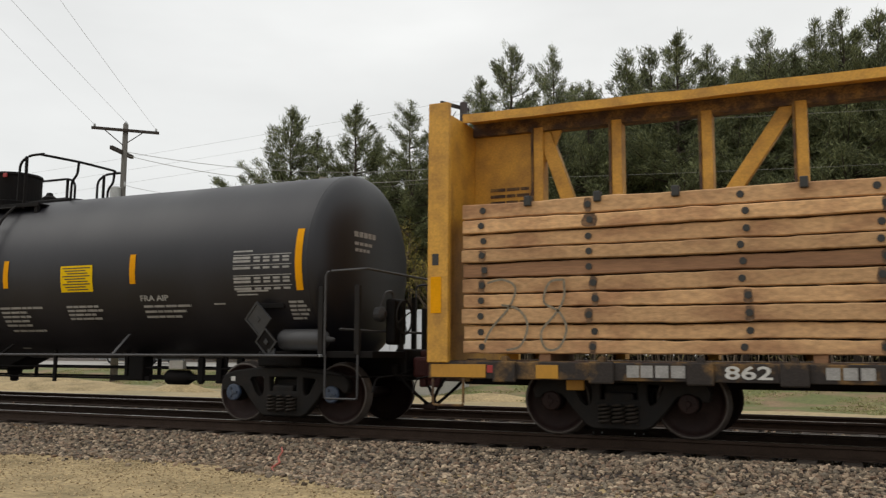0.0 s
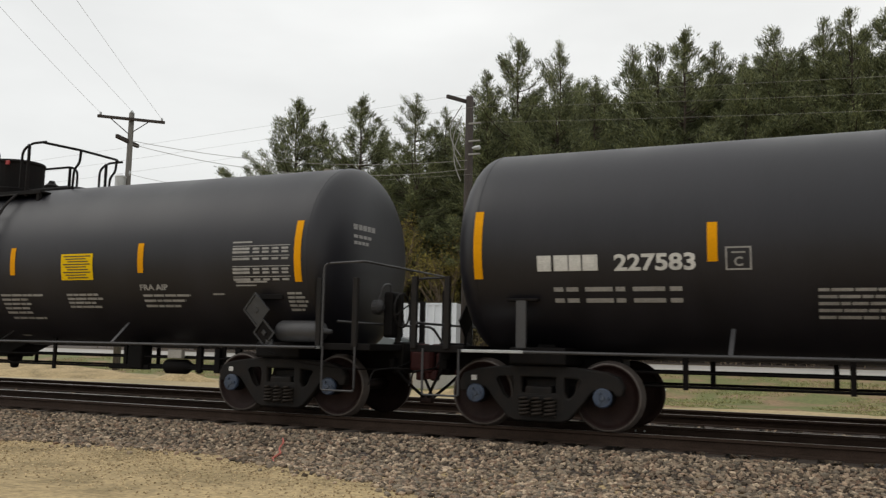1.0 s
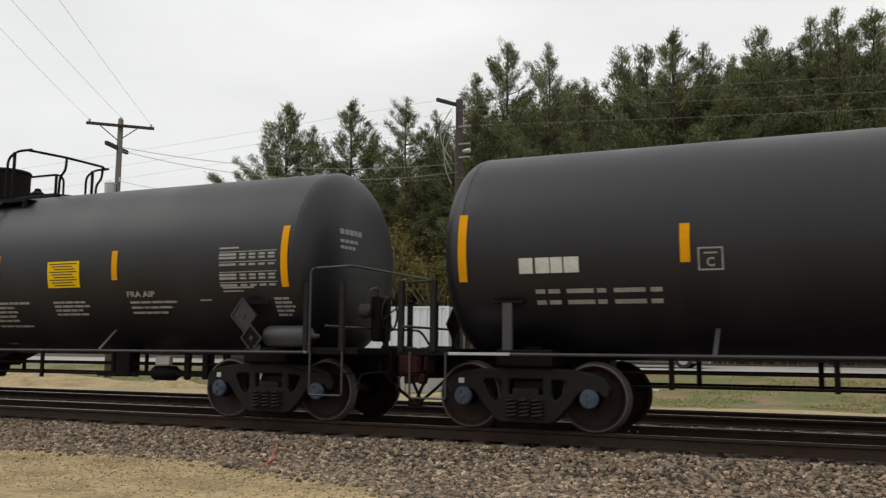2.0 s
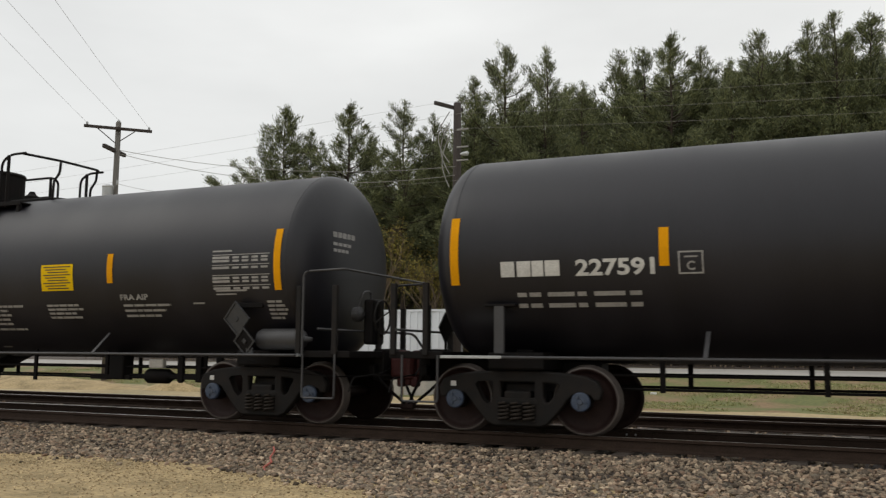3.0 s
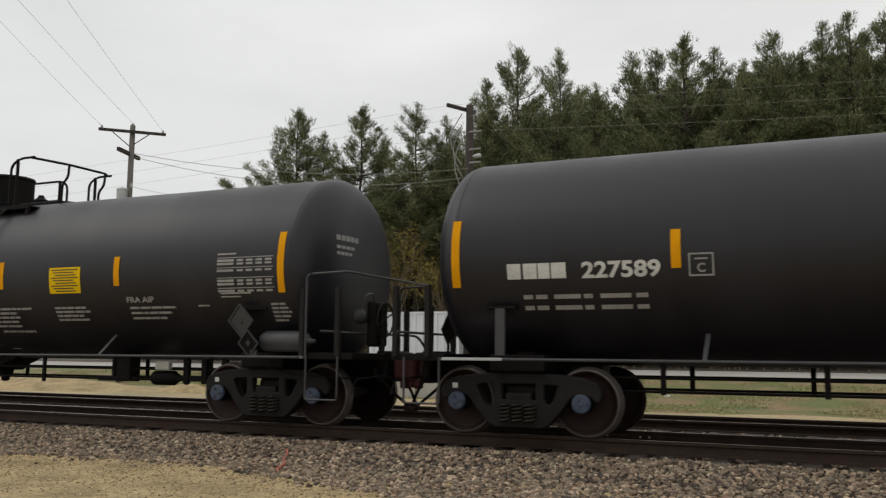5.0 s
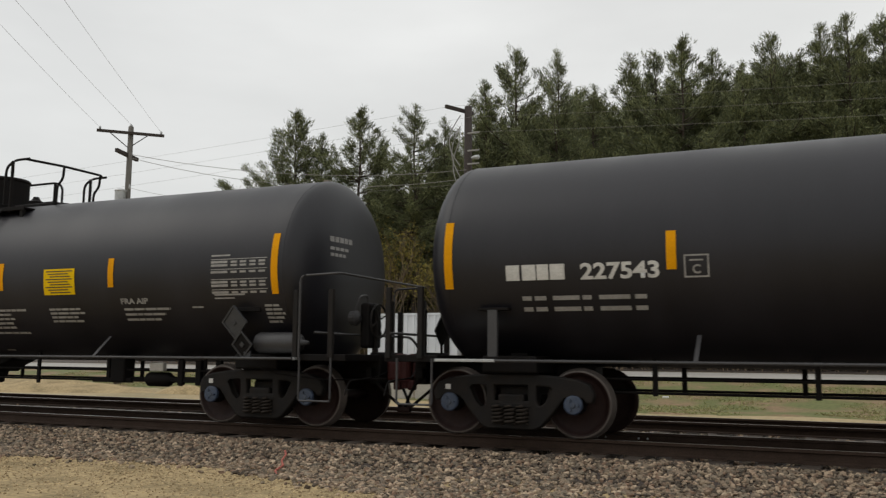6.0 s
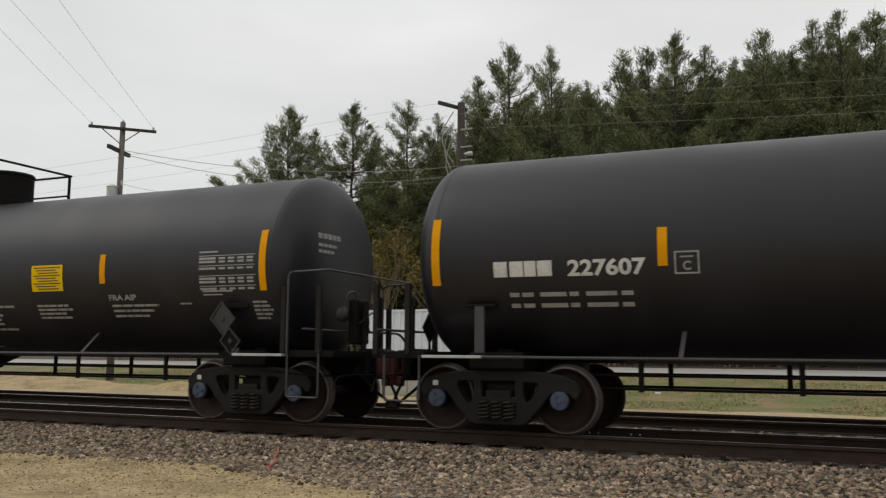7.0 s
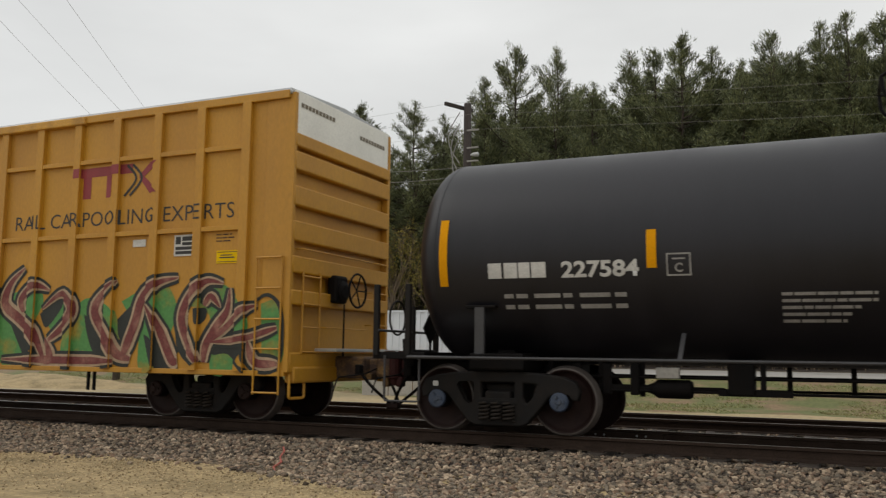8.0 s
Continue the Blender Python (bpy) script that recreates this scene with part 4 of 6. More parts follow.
def turn_fittings(car):
    """This car runs the other way round: its ladder, dome and brake gear are mirrored."""
    for o in car.children_recursive:
        if o.name.startswith(TURNED):
            o.data = o.data.copy()
            o.data.transform(Matrix.Translation((-0.2, 0, 0)) @ Matrix.Diagonal((-1, 1, 1, 1)))
            o.data.flip_normals()


first = make_tank_car()
TANKS = [first] + [copy_thing(first, pose(0, LINE_Y, 0)) for _ in range(7)]
MARKS = [("227583", -6.85, -4.47, (-4.62, -1.68, 1.37, 4.28), -3.45), ("", -6.9, -4.6, (-4.75, -1.6, 1.52, 4.45), -1.95), ("227591", -7.04, -4.72, (-4.89, -1.51, 1.48, 4.18), -1.93),
         ("227542", -7.05, -4.65, (-4.84, -1.68, 1.55, 4.22), -1.98), ("227589", -6.96, -4.59, (-4.74, -1.69, 1.58, 4.25), -2.04), ("227543", -6.87, -4.54, (-4.69, -1.6, 1.5, 4.22), -1.98),
         ("227607", -6.86, -4.48, (-4.62, -1.64, 1.63, 4.22), -1.95), ("227584", -6.94, -4.57, (-4.75, -1.62, 1.43, 4.30), -3.25)]
for c, row in zip(TANKS, MARKS):
    add_marks(c, *row)
    if row[0] != "227584":
        add_reservoir(c)
turn_fittings(TANKS[7])
ys = decal("warning_sheet", [(-0.55, 0.25, 1.16, 1.78)], "panel", TANKS[7], "large yellow sheet on the lower tank side", 0.012)
decal("fine_print", [(-0.48, 0.16 - 0.04 * (k % 3), 1.70 - 0.085 * k, 1.715 - 0.085 * k) for k in range(6)], "ink", ys, "rows of unreadable black print", 0.015)

# ---- centre-beam car with its load ----


def make_centerbeam():
    car = thing("centerbeam_flatcar", "worn yellow centre-beam flatcar with end bulkhead and open truss", "flatcar")
    # bulkhead: skin, near flange, top cap
    bm = add_box(bmesh.new(), -8.44, -8.36, -1.40, 1.40, 0.95, 4.55, 0.01)
    part("bulkhead", bm, "worn", car, "worn yellow end bulkhead")
    for s in (-1, 1):
        part("bulkhead_flange", box(-8.47, -8.16, s * 1.45 - 0.05, s * 1.45 + 0.05, 0.95, 4.58, 0.012), "worn", car)
    for z in (1.6, 2.4, 3.2, 4.0):
        part("bulkhead_rib", box(-8.56, -8.44, -1.3, 1.3, z - 0.06, z + 0.06, 0.01), "worn", car)
    part("reflective_plate", box(-8.42, -8.26, -1.508, -1.501, 1.62, 2.12, 0.002), "reflector", car, "bright yellow reflective plate")
    # no hole is cut: a black plate stands in for its shaded inside
    part("hand_hole", box(-8.40, -8.30, -1.504, -1.50, 2.28, 2.44), "ink", car)
    # centre web panel, posts, diagonals, top chord
    part("web_panel", box(-8.36, -7.36, -0.03, 0.03, 3.0, 4.48, 0.005), "worn", car, "yellow web panel with dark print rows")
    rows = text_rows(20, -8.1, 3.58, [0.62, 0.68, 0.62], 0.05, 0.05)
    tagged(part("print_block", grow(quads(rows), lambda c: Vector((c.x, -0.036, c.z))), "rust", car), kind="stuff")
    for k, x in enumerate((-7.30, -6.12, -4.86, -3.64, -2.4, -1.2, 0, 1.2, 2.4, 3.6, 4.8, 6.0, 7.2, 8.4, 9.6, 10.8, 12.0)):
        part("post", box(x - 0.075, x + 0.075, -0.13, 0.13, 1.0, 4.45, 0.012), "worn", car, "yellow post with rusted flange")
        part("post_flange", box(x - 0.11, x - 0.075, -0.15, 0.15, 1.0, 4.45, 0.006), "rust", car)
    for x0, z0, x1, z1 in ((-7.22, 4.35, -6.75, 3.0), (-4.75, 3.0, -3.78, 4.42), (-2.3, 4.42, -1.3, 3.0), (0.1, 3.0, 1.1, 4.42), (2.5, 4.42, 3.5, 3.0), (4.9, 3.0, 5.9, 4.42), (7.3, 4.42, 8.3, 3.0)):
        d = Vector((x1 - x0, 0, z1 - z0)).normalized() * 0.09
        nrm = Vector((d.z, 0, -d.x))
        part("diagonal", plate("diagonal", [[(x0 - nrm.x, z0 - nrm.z), (x1 - nrm.x, z1 - nrm.z), (x1 + nrm.x, z1 + nrm.z), (x0 + nrm.x, z0 + nrm.z)]], 0.16, 0.01, "worn"), "", car)
    part("gusset", plate("gusset", [[(-7.34, 4.45), (-6.95, 4.45), (-7.1, 4.1), (-7.26, 3.9)]], 0.06, 0.005, "worn"), "", car)
    chord = part("top_chord", box(-8.36, 12.6, -0.48, 0.48, 4.60, 4.655, 0.01), "worn", car, "dented yellow top chord")
    for s in (-1, 1):
        bm = box(-8.36, 12.6, s * 0.50 - 0.02, s * 0.50 + 0.02, 4.53, 4.66)
        bmesh.ops.subdivide_edges(bm, edges=[e for e in bm.edges if e.calc_length() > 5], cuts=60)
        for v in bm.verts:
            v.co.z += 0.012 * noise.noise((v.co.x * 1.7, s, 0)) + (0.012 * noise.noise((v.co.x * 5, s, 4)))
            v.co.y += 0.012 * noise.noise((v.co.x * 2.1, s, 7))
        part("chord_lip", bm, "worn", chord, "dented lip of the chord")
    part("chord_web", box(-8.36, 12.6, -0.12, 0.12, 4.40, 4.60, 0.01), "rust", car)
    # deck, side sill with plates and stake pockets
    part("deck", box(-8.44, 12.6, -1.36, 1.36, 0.90, 0.98, 0.01), "rust", car)
    part("side_sill", box(-8.46, 12.6, -1.46, -1.36, 0.74, 0.965, 0.012), "sill", car, "rust-stained side sill with yellow patches")
    part("side_sill", box(-8.46, 12.6, 1.36, 1.46, 0.74, 0.965, 0.012), "sill", car)
    part("centre_sill", box(-8.44, 12.6, -0.25, 0.25, 0.62, 0.92, 0.02), "frame", car)
    for x0, x1 in ((-8.42, -7.62), (-6.92, -6.62), (-2.75, -2.3)):
        part("yellow_plate", box(x0, x1, -1.472, -1.455, 0.755, 0.93, 0.004), "yellow", car, "yellow painted patch")
    part("red_patch", box(-7.60, -7.42, -1.472, -1.455, 0.82, 0.92, 0.004), "red", car)
    for x in (-7.35, -6.05, -4.84, -3.78, -1.6, -0.2, 1.2, 2.6, 4.0, 5.4, 6.8, 8.2, 9.6, 11.0):
        part("winch", add_box(lathe([(-1.50, 0.045), (-1.36, 0.045)], 10, "y", None, (x, 0, 1.0)), x - 0.16, x + 0.16, -1.51, -1.45, 0.70, 0.98, 0.02), "sill", car, "rusted strap winch")
    for d, w in ((0, 0.15), (0.17, 0.15), (0.35, 0.16), (0.54, 0.17)):
        part("reporting_mark", box(-5.73 + d, -5.73 + d + w, -1.474, -1.468, 0.785, 0.935), "dim", car)
    num = lettering("car_number", "862", 1.0, 0.54, "white", 0.02)
    tall = max(v.co.z for v in num.vertices)
    part("car_number", grow(num, lambda c: Vector((c.x - 4.56, -1.474, 0.785 + c.z / tall * 0.155))), "", car)
    part("worn_digits", grow(quads([(-3.45 + k * 0.18, -3.30 + k * 0.18, 0.79, 0.93) for k in range(3)]), lambda c: Vector((c.x, -1.474, c.z))), "dim", car, "worn pale digits")
    part("coupler_carrier", box(-8.75, -8.3, -0.35, 0.35, 0.66, 1.0, 0.03), "rust", car)
    part("corner_step", tube(bent([(-8.40, -1.45, 0.75), (-8.40, -1.45, 0.38), (-7.95, -1.45, 0.38), (-7.95, -1.45, 0.75)], 0.04), 0.018, 6), "rust", car)
    part("brake_rod", tube([(-2.2, -1.2, 0.74), (-2.1, -1.2, 0.25)], 0.022, 6), "frame", car)
    make_coupler(car, -1)
    for x in (-5.94, 10.2):
        make_truck(car, x, False, False)
    part("yellow_bracket", box(-6.62, -6.38, -1.10, -1.06, 0.60, 0.74, 0.01), "yellow", car)
    return car


def make_load():
    load = thing("timber_mat_stack", "stack of rough sawn bolted timber mats with sprayed graffiti", "timber stack")
    rnd = random.Random(11)
    bolt_me = mesh_of("bolt", lathe([(-0.012, 0.045), (0.004, 0.045)], 12, "y"), "ink")
    z = 1.07
    edge = -1.36
    for row in range(10):
        tall = (0.19, 0.205, 0.22, 0.20, 0.215, 0.205, 0.19, 0.215, 0.20, 0.225)[row]
        x = -8.02 + rnd.uniform(0, 0.05)
        for k in range(3):
            length = (5.95, 7.2, 7.2)[k] + rnd.uniform(-0.05, 0.05)
            bm = bmesh.new()
            n = 44
            yy = edge + rnd.uniform(-0.035, 0.025)
            rings = []
            for i in range(n + 1):
                u = x + length * i / n
                w0 = 0.012 * noise.noise((u * 0.9, row * 3.1, 0)) + 0.012 * noise.noise((u * 4, row, 3))
                w1 = 0.014 * noise.noise((u * 0.9, row * 3.1 + 3.1, 0)) + 0.014 * noise.noise((u * 4, row, 9))
                a, b, c = z + w0 + 0.006, z + tall + w1 - 0.016, 0.014
                rings.append([bm.verts.new(p) for p in ((u, yy + c, a), (u, yy, a + c), (u, yy, b - c), (u, yy + c, b), (u, -0.15, b), (u, -0.15, a))])
            for q0, q1 in zip(rings, rings[1:]):
                for i in range(6):
                    bm.faces.new((q0[i], q0[(i + 1) % 6], q1[(i + 1) % 6], q1[i]))
            bm.faces.new(rings[0][::-1])
            bm.faces.new(rings[-1])
            bmesh.ops.recalc_face_normals(bm, faces=bm.faces)
            tm = part("timber", bm, "timber_dark" if row == 5 else "timber", load, "darker stained timber" if row == 5 else "")
            # dark weathering stain round each bolt
            for j in range(5 if k else 4):
                bx = x + (0.22 + 1.62 * j if k else (0.28, 1.80, 3.70, 5.22)[j]) + rnd.uniform(-0.04, 0.04)
                if bx < x + length - 0.05:
                    part("bolt", bolt_me, "", tm, at=pose(bx, yy - 0.003, z + tall * 0.5))
                    if rnd.random() < 0.5:
                        pts = [(bx + ((0.085 if row in (6, 7, 8) and j % 3 else 0.035) + 0.03 * rnd.random()) * math.copysign(abs(math.cos(a)) ** 0.6, math.cos(a)), z + tall * 0.46 + tall * 0.43 * math.copysign(abs(math.sin(a)) ** 0.6, math.sin(a))) for a in [0.45 * i for i in range(14)]]
                        part("stain", grow(flat_shape(pts), lambda c: Vector((c.x, yy - 0.002, c.z))), "stain", tm, "dark oily stain")
            x += length + 0.02
        z += tall
    for x in (-6.85, -4.4 + 0.9, -1.9, 0.6):
        part("spacer", box(x - 0.08, x + 0.08, -1.30, -0.16, 0.965, 1.078, 0.01), "timber_dark", load)
    for x in (-7.05, -5.1, -3.6, -6.1):
        part("edge_protector", box(x - 0.05, x + 0.05, -1.40, -1.28, z - 0.09, z + 0.05, 0.015), "ink", load)
    # sprayed strokes
    for pts in ([(-7.62, 2.02), (-7.40, 2.06), (-7.22, 1.95), (-7.30, 1.70), (-7.55, 1.42), (-7.66, 1.22)], [(-7.42, 1.72), (-7.18, 1.66), (-7.05, 1.45), (-7.15, 1.18), (-7.35, 1.12)],
                [(-6.55, 2.04), (-6.75, 2.0), (-6.82, 1.75), (-6.62, 1.62), (-6.52, 1.40), (-6.62, 1.16), (-6.80, 1.14), (-6.86, 1.36), (-6.66, 1.60), (-6.55, 1.80), (-6.55, 2.04)]):
        part("spray_line", grow(ribbon(pts, 0.03, 0.0), lambda c: Vector((c.x, -1.402, c.z))), "spray", load, "sprayed grey line")
    return load


def smooth_line(pts, n=6):
    out = []
    for i in range(len(pts) - 1):
        p0, p1, p2, p3 = (Vector(pts[max(0, min(len(pts) - 1, i + k))]) for k in (-1, 0, 1, 2))
        for k in range(n):
            t = k / n
            out.append(0.5 * (2 * p1 + (p2 - p0) * t + (2 * p0 - 5 * p1 + 4 * p2 - p3) * t * t + (3 * p1 - p0 - 3 * p2 + p3) * t ** 3))
    return out + [Vector(pts[-1])]


def ribbon(pts, width, taper=0.7):
    """A painted stroke in the x-z plane."""
    line = smooth_line(pts)
    bm = bmesh.new()
    prev = None
    for i, p in enumerate(line):
        d = (line[min(i + 1, len(line) - 1)] - line[max(i - 1, 0)]).normalized()
        u = i / (len(line) - 1)
        w = width / 2 * (1 - taper * max(0, 1 - u * 3.0) - taper * 0.6 * max(0, (u - 0.8) * 5))
        a, b = bm.verts.new((p.x - d.y * w, 0, p.y + d.x * w)), bm.verts.new((p.x + d.y * w, 0, p.y - d.x * w))
        if prev:
            bm.faces.new((prev[0], prev[1], b, a))
        prev = (a, b)
    return bm


def flat_shape(pts):
    pts = [tuple(p) for p in smooth_line(list(pts) + [pts[0]], 4)[:-1]]
    bm = bmesh.new()
    bmesh.ops.triangle_fill(bm, edges=[bm.edges.new(e) for e in (lambda v: zip(v, v[1:] + v[:1]))([bm.verts.new((x, 0, z)) for x, z in pts])])
    return bm


# ---- box car ----
RIBS = [7.20 - 0.878 * k for k in range(17)]
SKIN, FAR, RIB = -1.60, 1.44, 0.075


def drape(bm, lift):
    """Lays flat paint over the side sheet and its posts."""
    for x in RIBS:
        for e in (x - 0.082, x - 0.078, x + 0.078, x + 0.082):
            bmesh.ops.bisect_plane(bm, geom=bm.verts[:] + bm.edges[:] + bm.faces[:], plane_co=(e, 0, 0), plane_no=(1, 0, 0))
    # the flush post at the corner stands a little proud too
    for e in (7.545, 7.551):
        bmesh.ops.bisect_plane(bm, geom=bm.verts[:] + bm.edges[:] + bm.faces[:], plane_co=(e, 0, 0), plane_no=(1, 0, 0))
    for v in bm.verts:
        on = any(abs(v.co.x - x) < 0.0801 for x in RIBS)
        v.co.y = SKIN - lift - (RIB if on else 0.021 if v.co.x > 7.548 else 0)
    return bm


def from_mesh(me):
    bm = bmesh.new()
    bm.from_mesh(me)
    return bm


GREENS = [
    [(1.98, 1.96), (2.38, 2.05), (2.83, 2.18), (3.05, 1.9), (2.83, 1.47), (2.62, 0.91), (2.09, 0.85)],
    [(3.49, 0.92), (4.01, 1.06), (4.73, 1.02), (4.68, 1.69), (4.12, 1.93), (3.77, 1.75), (3.55, 1.33)],
    [(4.80, 1.86), (5.1, 2.0), (5.42, 2.14), (5.62, 2.16), (5.8, 2.04), (5.94, 1.64), (5.56, 0.80), (5.22, 0.80), (5.17, 1.34)],
    [(5.93, 1.81), (6.45, 2.19), (7.04, 1.97), (7.32, 1.46), (7.05, 0.8), (6.64, 0.78), (6.59, 1.63)],
    [(7.56, 1.79), (7.85, 1.83), (7.97, 1.46), (7.96, 0.94), (7.65, 0.89), (7.58, 1.34)],
    [(3.0, 1.8), (3.62, 2.03), (3.83, 1.7), (3.36, 1.33)]]
STROKES_A = [
    ([(2.58, 2.47), (2.26, 2.2), (2.16, 1.85), (2.53, 1.59), (2.89, 1.33), (3.13, 0.95)], 0.28),
    ([(3.2, 2.07), (2.84, 2.16), (2.54, 1.93), (2.61, 1.71)], 0.21),
    ([(3.05, 1.75), (3.49, 2.01), (3.77, 1.77), (3.6, 1.49), (3.23, 1.23)], 0.21),
    ([(3.16, 1.27), (3.3, 0.87), (3.08, 0.73)], 0.24),
    ([(2.14, 0.64), (2.74, 0.8), (3.33, 0.87), (3.6, 0.74), (4.22, 0.84), (4.69, 0.73)], 0.2),
    ([(4.7, 2.2), (4.4, 1.99), (4.25, 1.7), (4.49, 1.35), (4.75, 1.03), (5.05, 0.68)], 0.27),
    ([(5.97, 2.22), (5.54, 2.14), (5.25, 1.89), (5.13, 1.53), (4.98, 1.17), (4.87, 0.79)], 0.26)]
STROKES_B = [
    ([(5.37, 1.8), (5.67, 1.35), (5.9, 0.95), (6.01, 0.77)], 0.25),
    ([(6.85, 2.11), (6.52, 2.15), (6.21, 1.92), (6.07, 1.57), (6.24, 1.17), (6.42, 0.85)], 0.23),
    ([(6.98, 2.04), (6.94, 1.69), (6.74, 1.44), (6.56, 1.16), (6.53, 0.87)], 0.21),
    ([(6.81, 1.74), (6.62, 1.92), (6.5, 1.77)], 0.15),
    ([(7.5, 1.77), (7.23, 1.69), (6.93, 1.44), (6.6, 1.21)], 0.16),
    ([(6.6, 1.21), (7.25, 1.27), (7.87, 1.43)], 0.14),
    ([(7.33, 1.25), (7.47, 0.93), (7.9, 0.8)], 0.2)]
SHADES_A = [
    [(2.21, 1.64), (2.5, 1.52), (2.85, 1.17), (2.75, 0.86), (2.5, 1.19)],
    [(4.0, 1.66), (4.24, 1.51), (4.56, 1.15), (4.51, 0.91), (4.25, 1.03), (4.08, 1.35)],
    [(4.73, 1.57), (5.02, 1.8), (5.18, 1.84), (5.02, 1.51), (4.8, 1.26)],
    [(5.36, 1.33), (5.53, 1.22), (5.78, 0.77), (5.56, 0.76)],
    [(5.89, 1.65), (6.02, 1.74), (5.99, 1.44), (6.2, 0.91), (5.99, 1.12)]]
SHADES_B = [
    [(6.65, 1.13), (7.3, 1.16), (7.16, 0.93), (7.42, 0.76), (7.27, 0.76), (6.97, 1.03), (6.69, 1.02)],
    [(6.01, 1.93), (6.35, 2.17), (6.2, 1.96), (6.09, 1.72)],
    [(6.32, 1.73), (6.53, 1.73), (6.51, 1.56), (6.36, 1.49)],
    [(2.99, 1.67), (3.34, 1.92), (3.5, 1.86), (3.44, 1.71), (3.15, 1.44)]]


def make_boxcar():
    car = thing("boxcar", "yellow ribbed boxcar with red emblem and graffiti on its side", "boxcar")
    part("body", box(-7.93, 7.93, SKIN, FAR, 0.74, 5.02, 0.012), "yellow", car, "mustard-yellow steel body")
    part("roof", plate("roof", [[(-1.64, 4.98), (FAR + 0.04, 4.98), (FAR + 0.04, 5.05), (-0.08, 5.13), (-1.64, 5.05)]], 16.0, 0.01, "galv"), "", car, "grey metal roof", at=pose(0, 0, 0, 0, 0, 90))
    for x in RIBS:
        part("side_post", box(x - 0.08, x + 0.08, SKIN - RIB, SKIN + 0.02, 0.78, 4.92, 0.006), "yellow", car)
    for z in (4.22, 2.96):
        for a, b in zip(RIBS, RIBS[1:]):
            part("side_girt", plate("side_girt", [[(b + 0.08, z - 0.03), (a - 0.08, z - 0.03), (a - 0.08, z + 0.03), (b + 0.08, z + 0.03)]], 0.12, 0.006, "yellow"), "", car, at=pose(0, SKIN - 0.005, 0))
    part("corner_post", box(7.55, 8.0, SKIN - 0.02, SKIN + 0.1, 0.74, 4.98, 0.01), "yellow", car)
    part("top_plate", box(3.75, 7.97, SKIN - 0.07, SKIN + 0.05, 4.90, 5.03, 0.012), "yellow", car)
    part("door_header", box(-3.6, 3.85, SKIN - 0.11, SKIN + 0.05, 4.88, 5.02, 0.02), "worn", car, "door track header")
    part("side_sill", box(-8.0, 8.0, SKIN - 0.03, SKIN + 0.05, 0.72, 0.80, 0.01), "yellow", car)
    # end wall: corrugations, white head band
    for z0, z1 in ((4.20, 4.36), (3.84, 4.08), (3.30, 3.55), (2.76, 3.02), (2.28, 2.49), (1.80, 1.98), (0.80, 1.05)):
        part("end_rib", plate("end_rib", [[(-1.56, z0), (FAR - 0.04, z0), (FAR - 0.04, z1), (-1.56, z1)]], 0.24, 0.022, "yellow"), "", car, at=pose(7.95, 0, 0, 0, 0, 90))
    for y in (-1.58, FAR - 0.02):
        part("end_post", box(7.90, 8.06, y - 0.04, y + 0.04, 0.78, 5.0, 0.01), "yellow", car)
    band = part("head_band", box(7.93, 8.045, -1.57, FAR - 0.03, 4.38, 5.04, 0.01), "bandpaint", car, "white band across the top of the end")
    rows = [(-1.45 + 0.1 * k, -1.37 + 0.1 * k, 4.80, 4.87) for k in range(10)] + [(0.35 + 0.1 * k, 0.43 + 0.1 * k, 4.70, 4.77) for k in range(9)]
    tagged(part("band_marks", grow(quads(rows), lambda c: Vector((8.05, c.x, c.z))), "spray", band), kind="stuff")
    for z in (3.98, 3.42, 2.88):
        part("end_marks", grow(quads([(-0.25, 0.30, z, z + 0.03), (-0.2, 0.2, z - 0.06, z - 0.03)]), lambda c: Vector((8.04, c.x, c.z))), "rust", car)
    # ladders, grab irons, hand brake, crossover platform
    side_lad = part("side_ladder", tube([(7.48, SKIN - 0.05, 2.5), (7.48, SKIN - 0.05, 0.45)], 0.014, 6), "yellow", car)
    part("ladder_rail", tube([(7.93, SKIN - 0.05, 2.5), (7.93, SKIN - 0.05, 0.45)], 0.014, 6), "yellow", side_lad)
    for z in (2.48, 2.02, 1.56, 1.12, 0.48):
        part("rung", tube([(7.48, SKIN - 0.07, z), (7.93, SKIN - 0.07, z)], 0.016, 6), "yellow", side_lad)
    end_lad = part("end_ladder", tube([(8.08, -1.30, 2.30), (8.08, -1.30, 1.05)], 0.016, 6), "yellow", car)
    part("ladder_rail", tube([(8.08, -0.82, 2.30), (8.08, -0.82, 1.05)], 0.016, 6), "yellow", end_lad)
    for z in (2.22, 1.80, 1.45, 1.08):
        part("rung", tube([(8.08, -1.30, z), (8.08, -0.82, z)], 0.016, 6), "yellow", end_lad)
    for y0, y1, z in ((-1.4, 1.34, 2.62), (-0.7, 0.6, 1.46), (0.75, 1.36, 2.10), (0.75, 1.36, 1.55), (0.9, 1.36, 1.15)):
        part("grab_iron", tube(bent([(8.0, y0, z), (8.12, y0, z), (8.12, y1, z), (8.0, y1, z)], 0.03), 0.012, 6), "yellow", car)
    brake = part("hand_brake", add_box(lathe([(8.03, 0.17), (8.20, 0.17), (8.23, 0.10)], 16, "x", None, (0, -0.30, 2.05)), 8.0, 8.18, -0.50, -0.14, 1.86, 2.30, 0.04), "frame", car, "black hand brake")
    rim = [(8.36, -0.14 + 0.27 * math.cos(a * 0.2618), 2.07 + 0.27 * math.sin(a * 0.2618)) for a in range(25)]
    part("brake_wheel", tube(rim, 0.018, 6), "frame", brake)
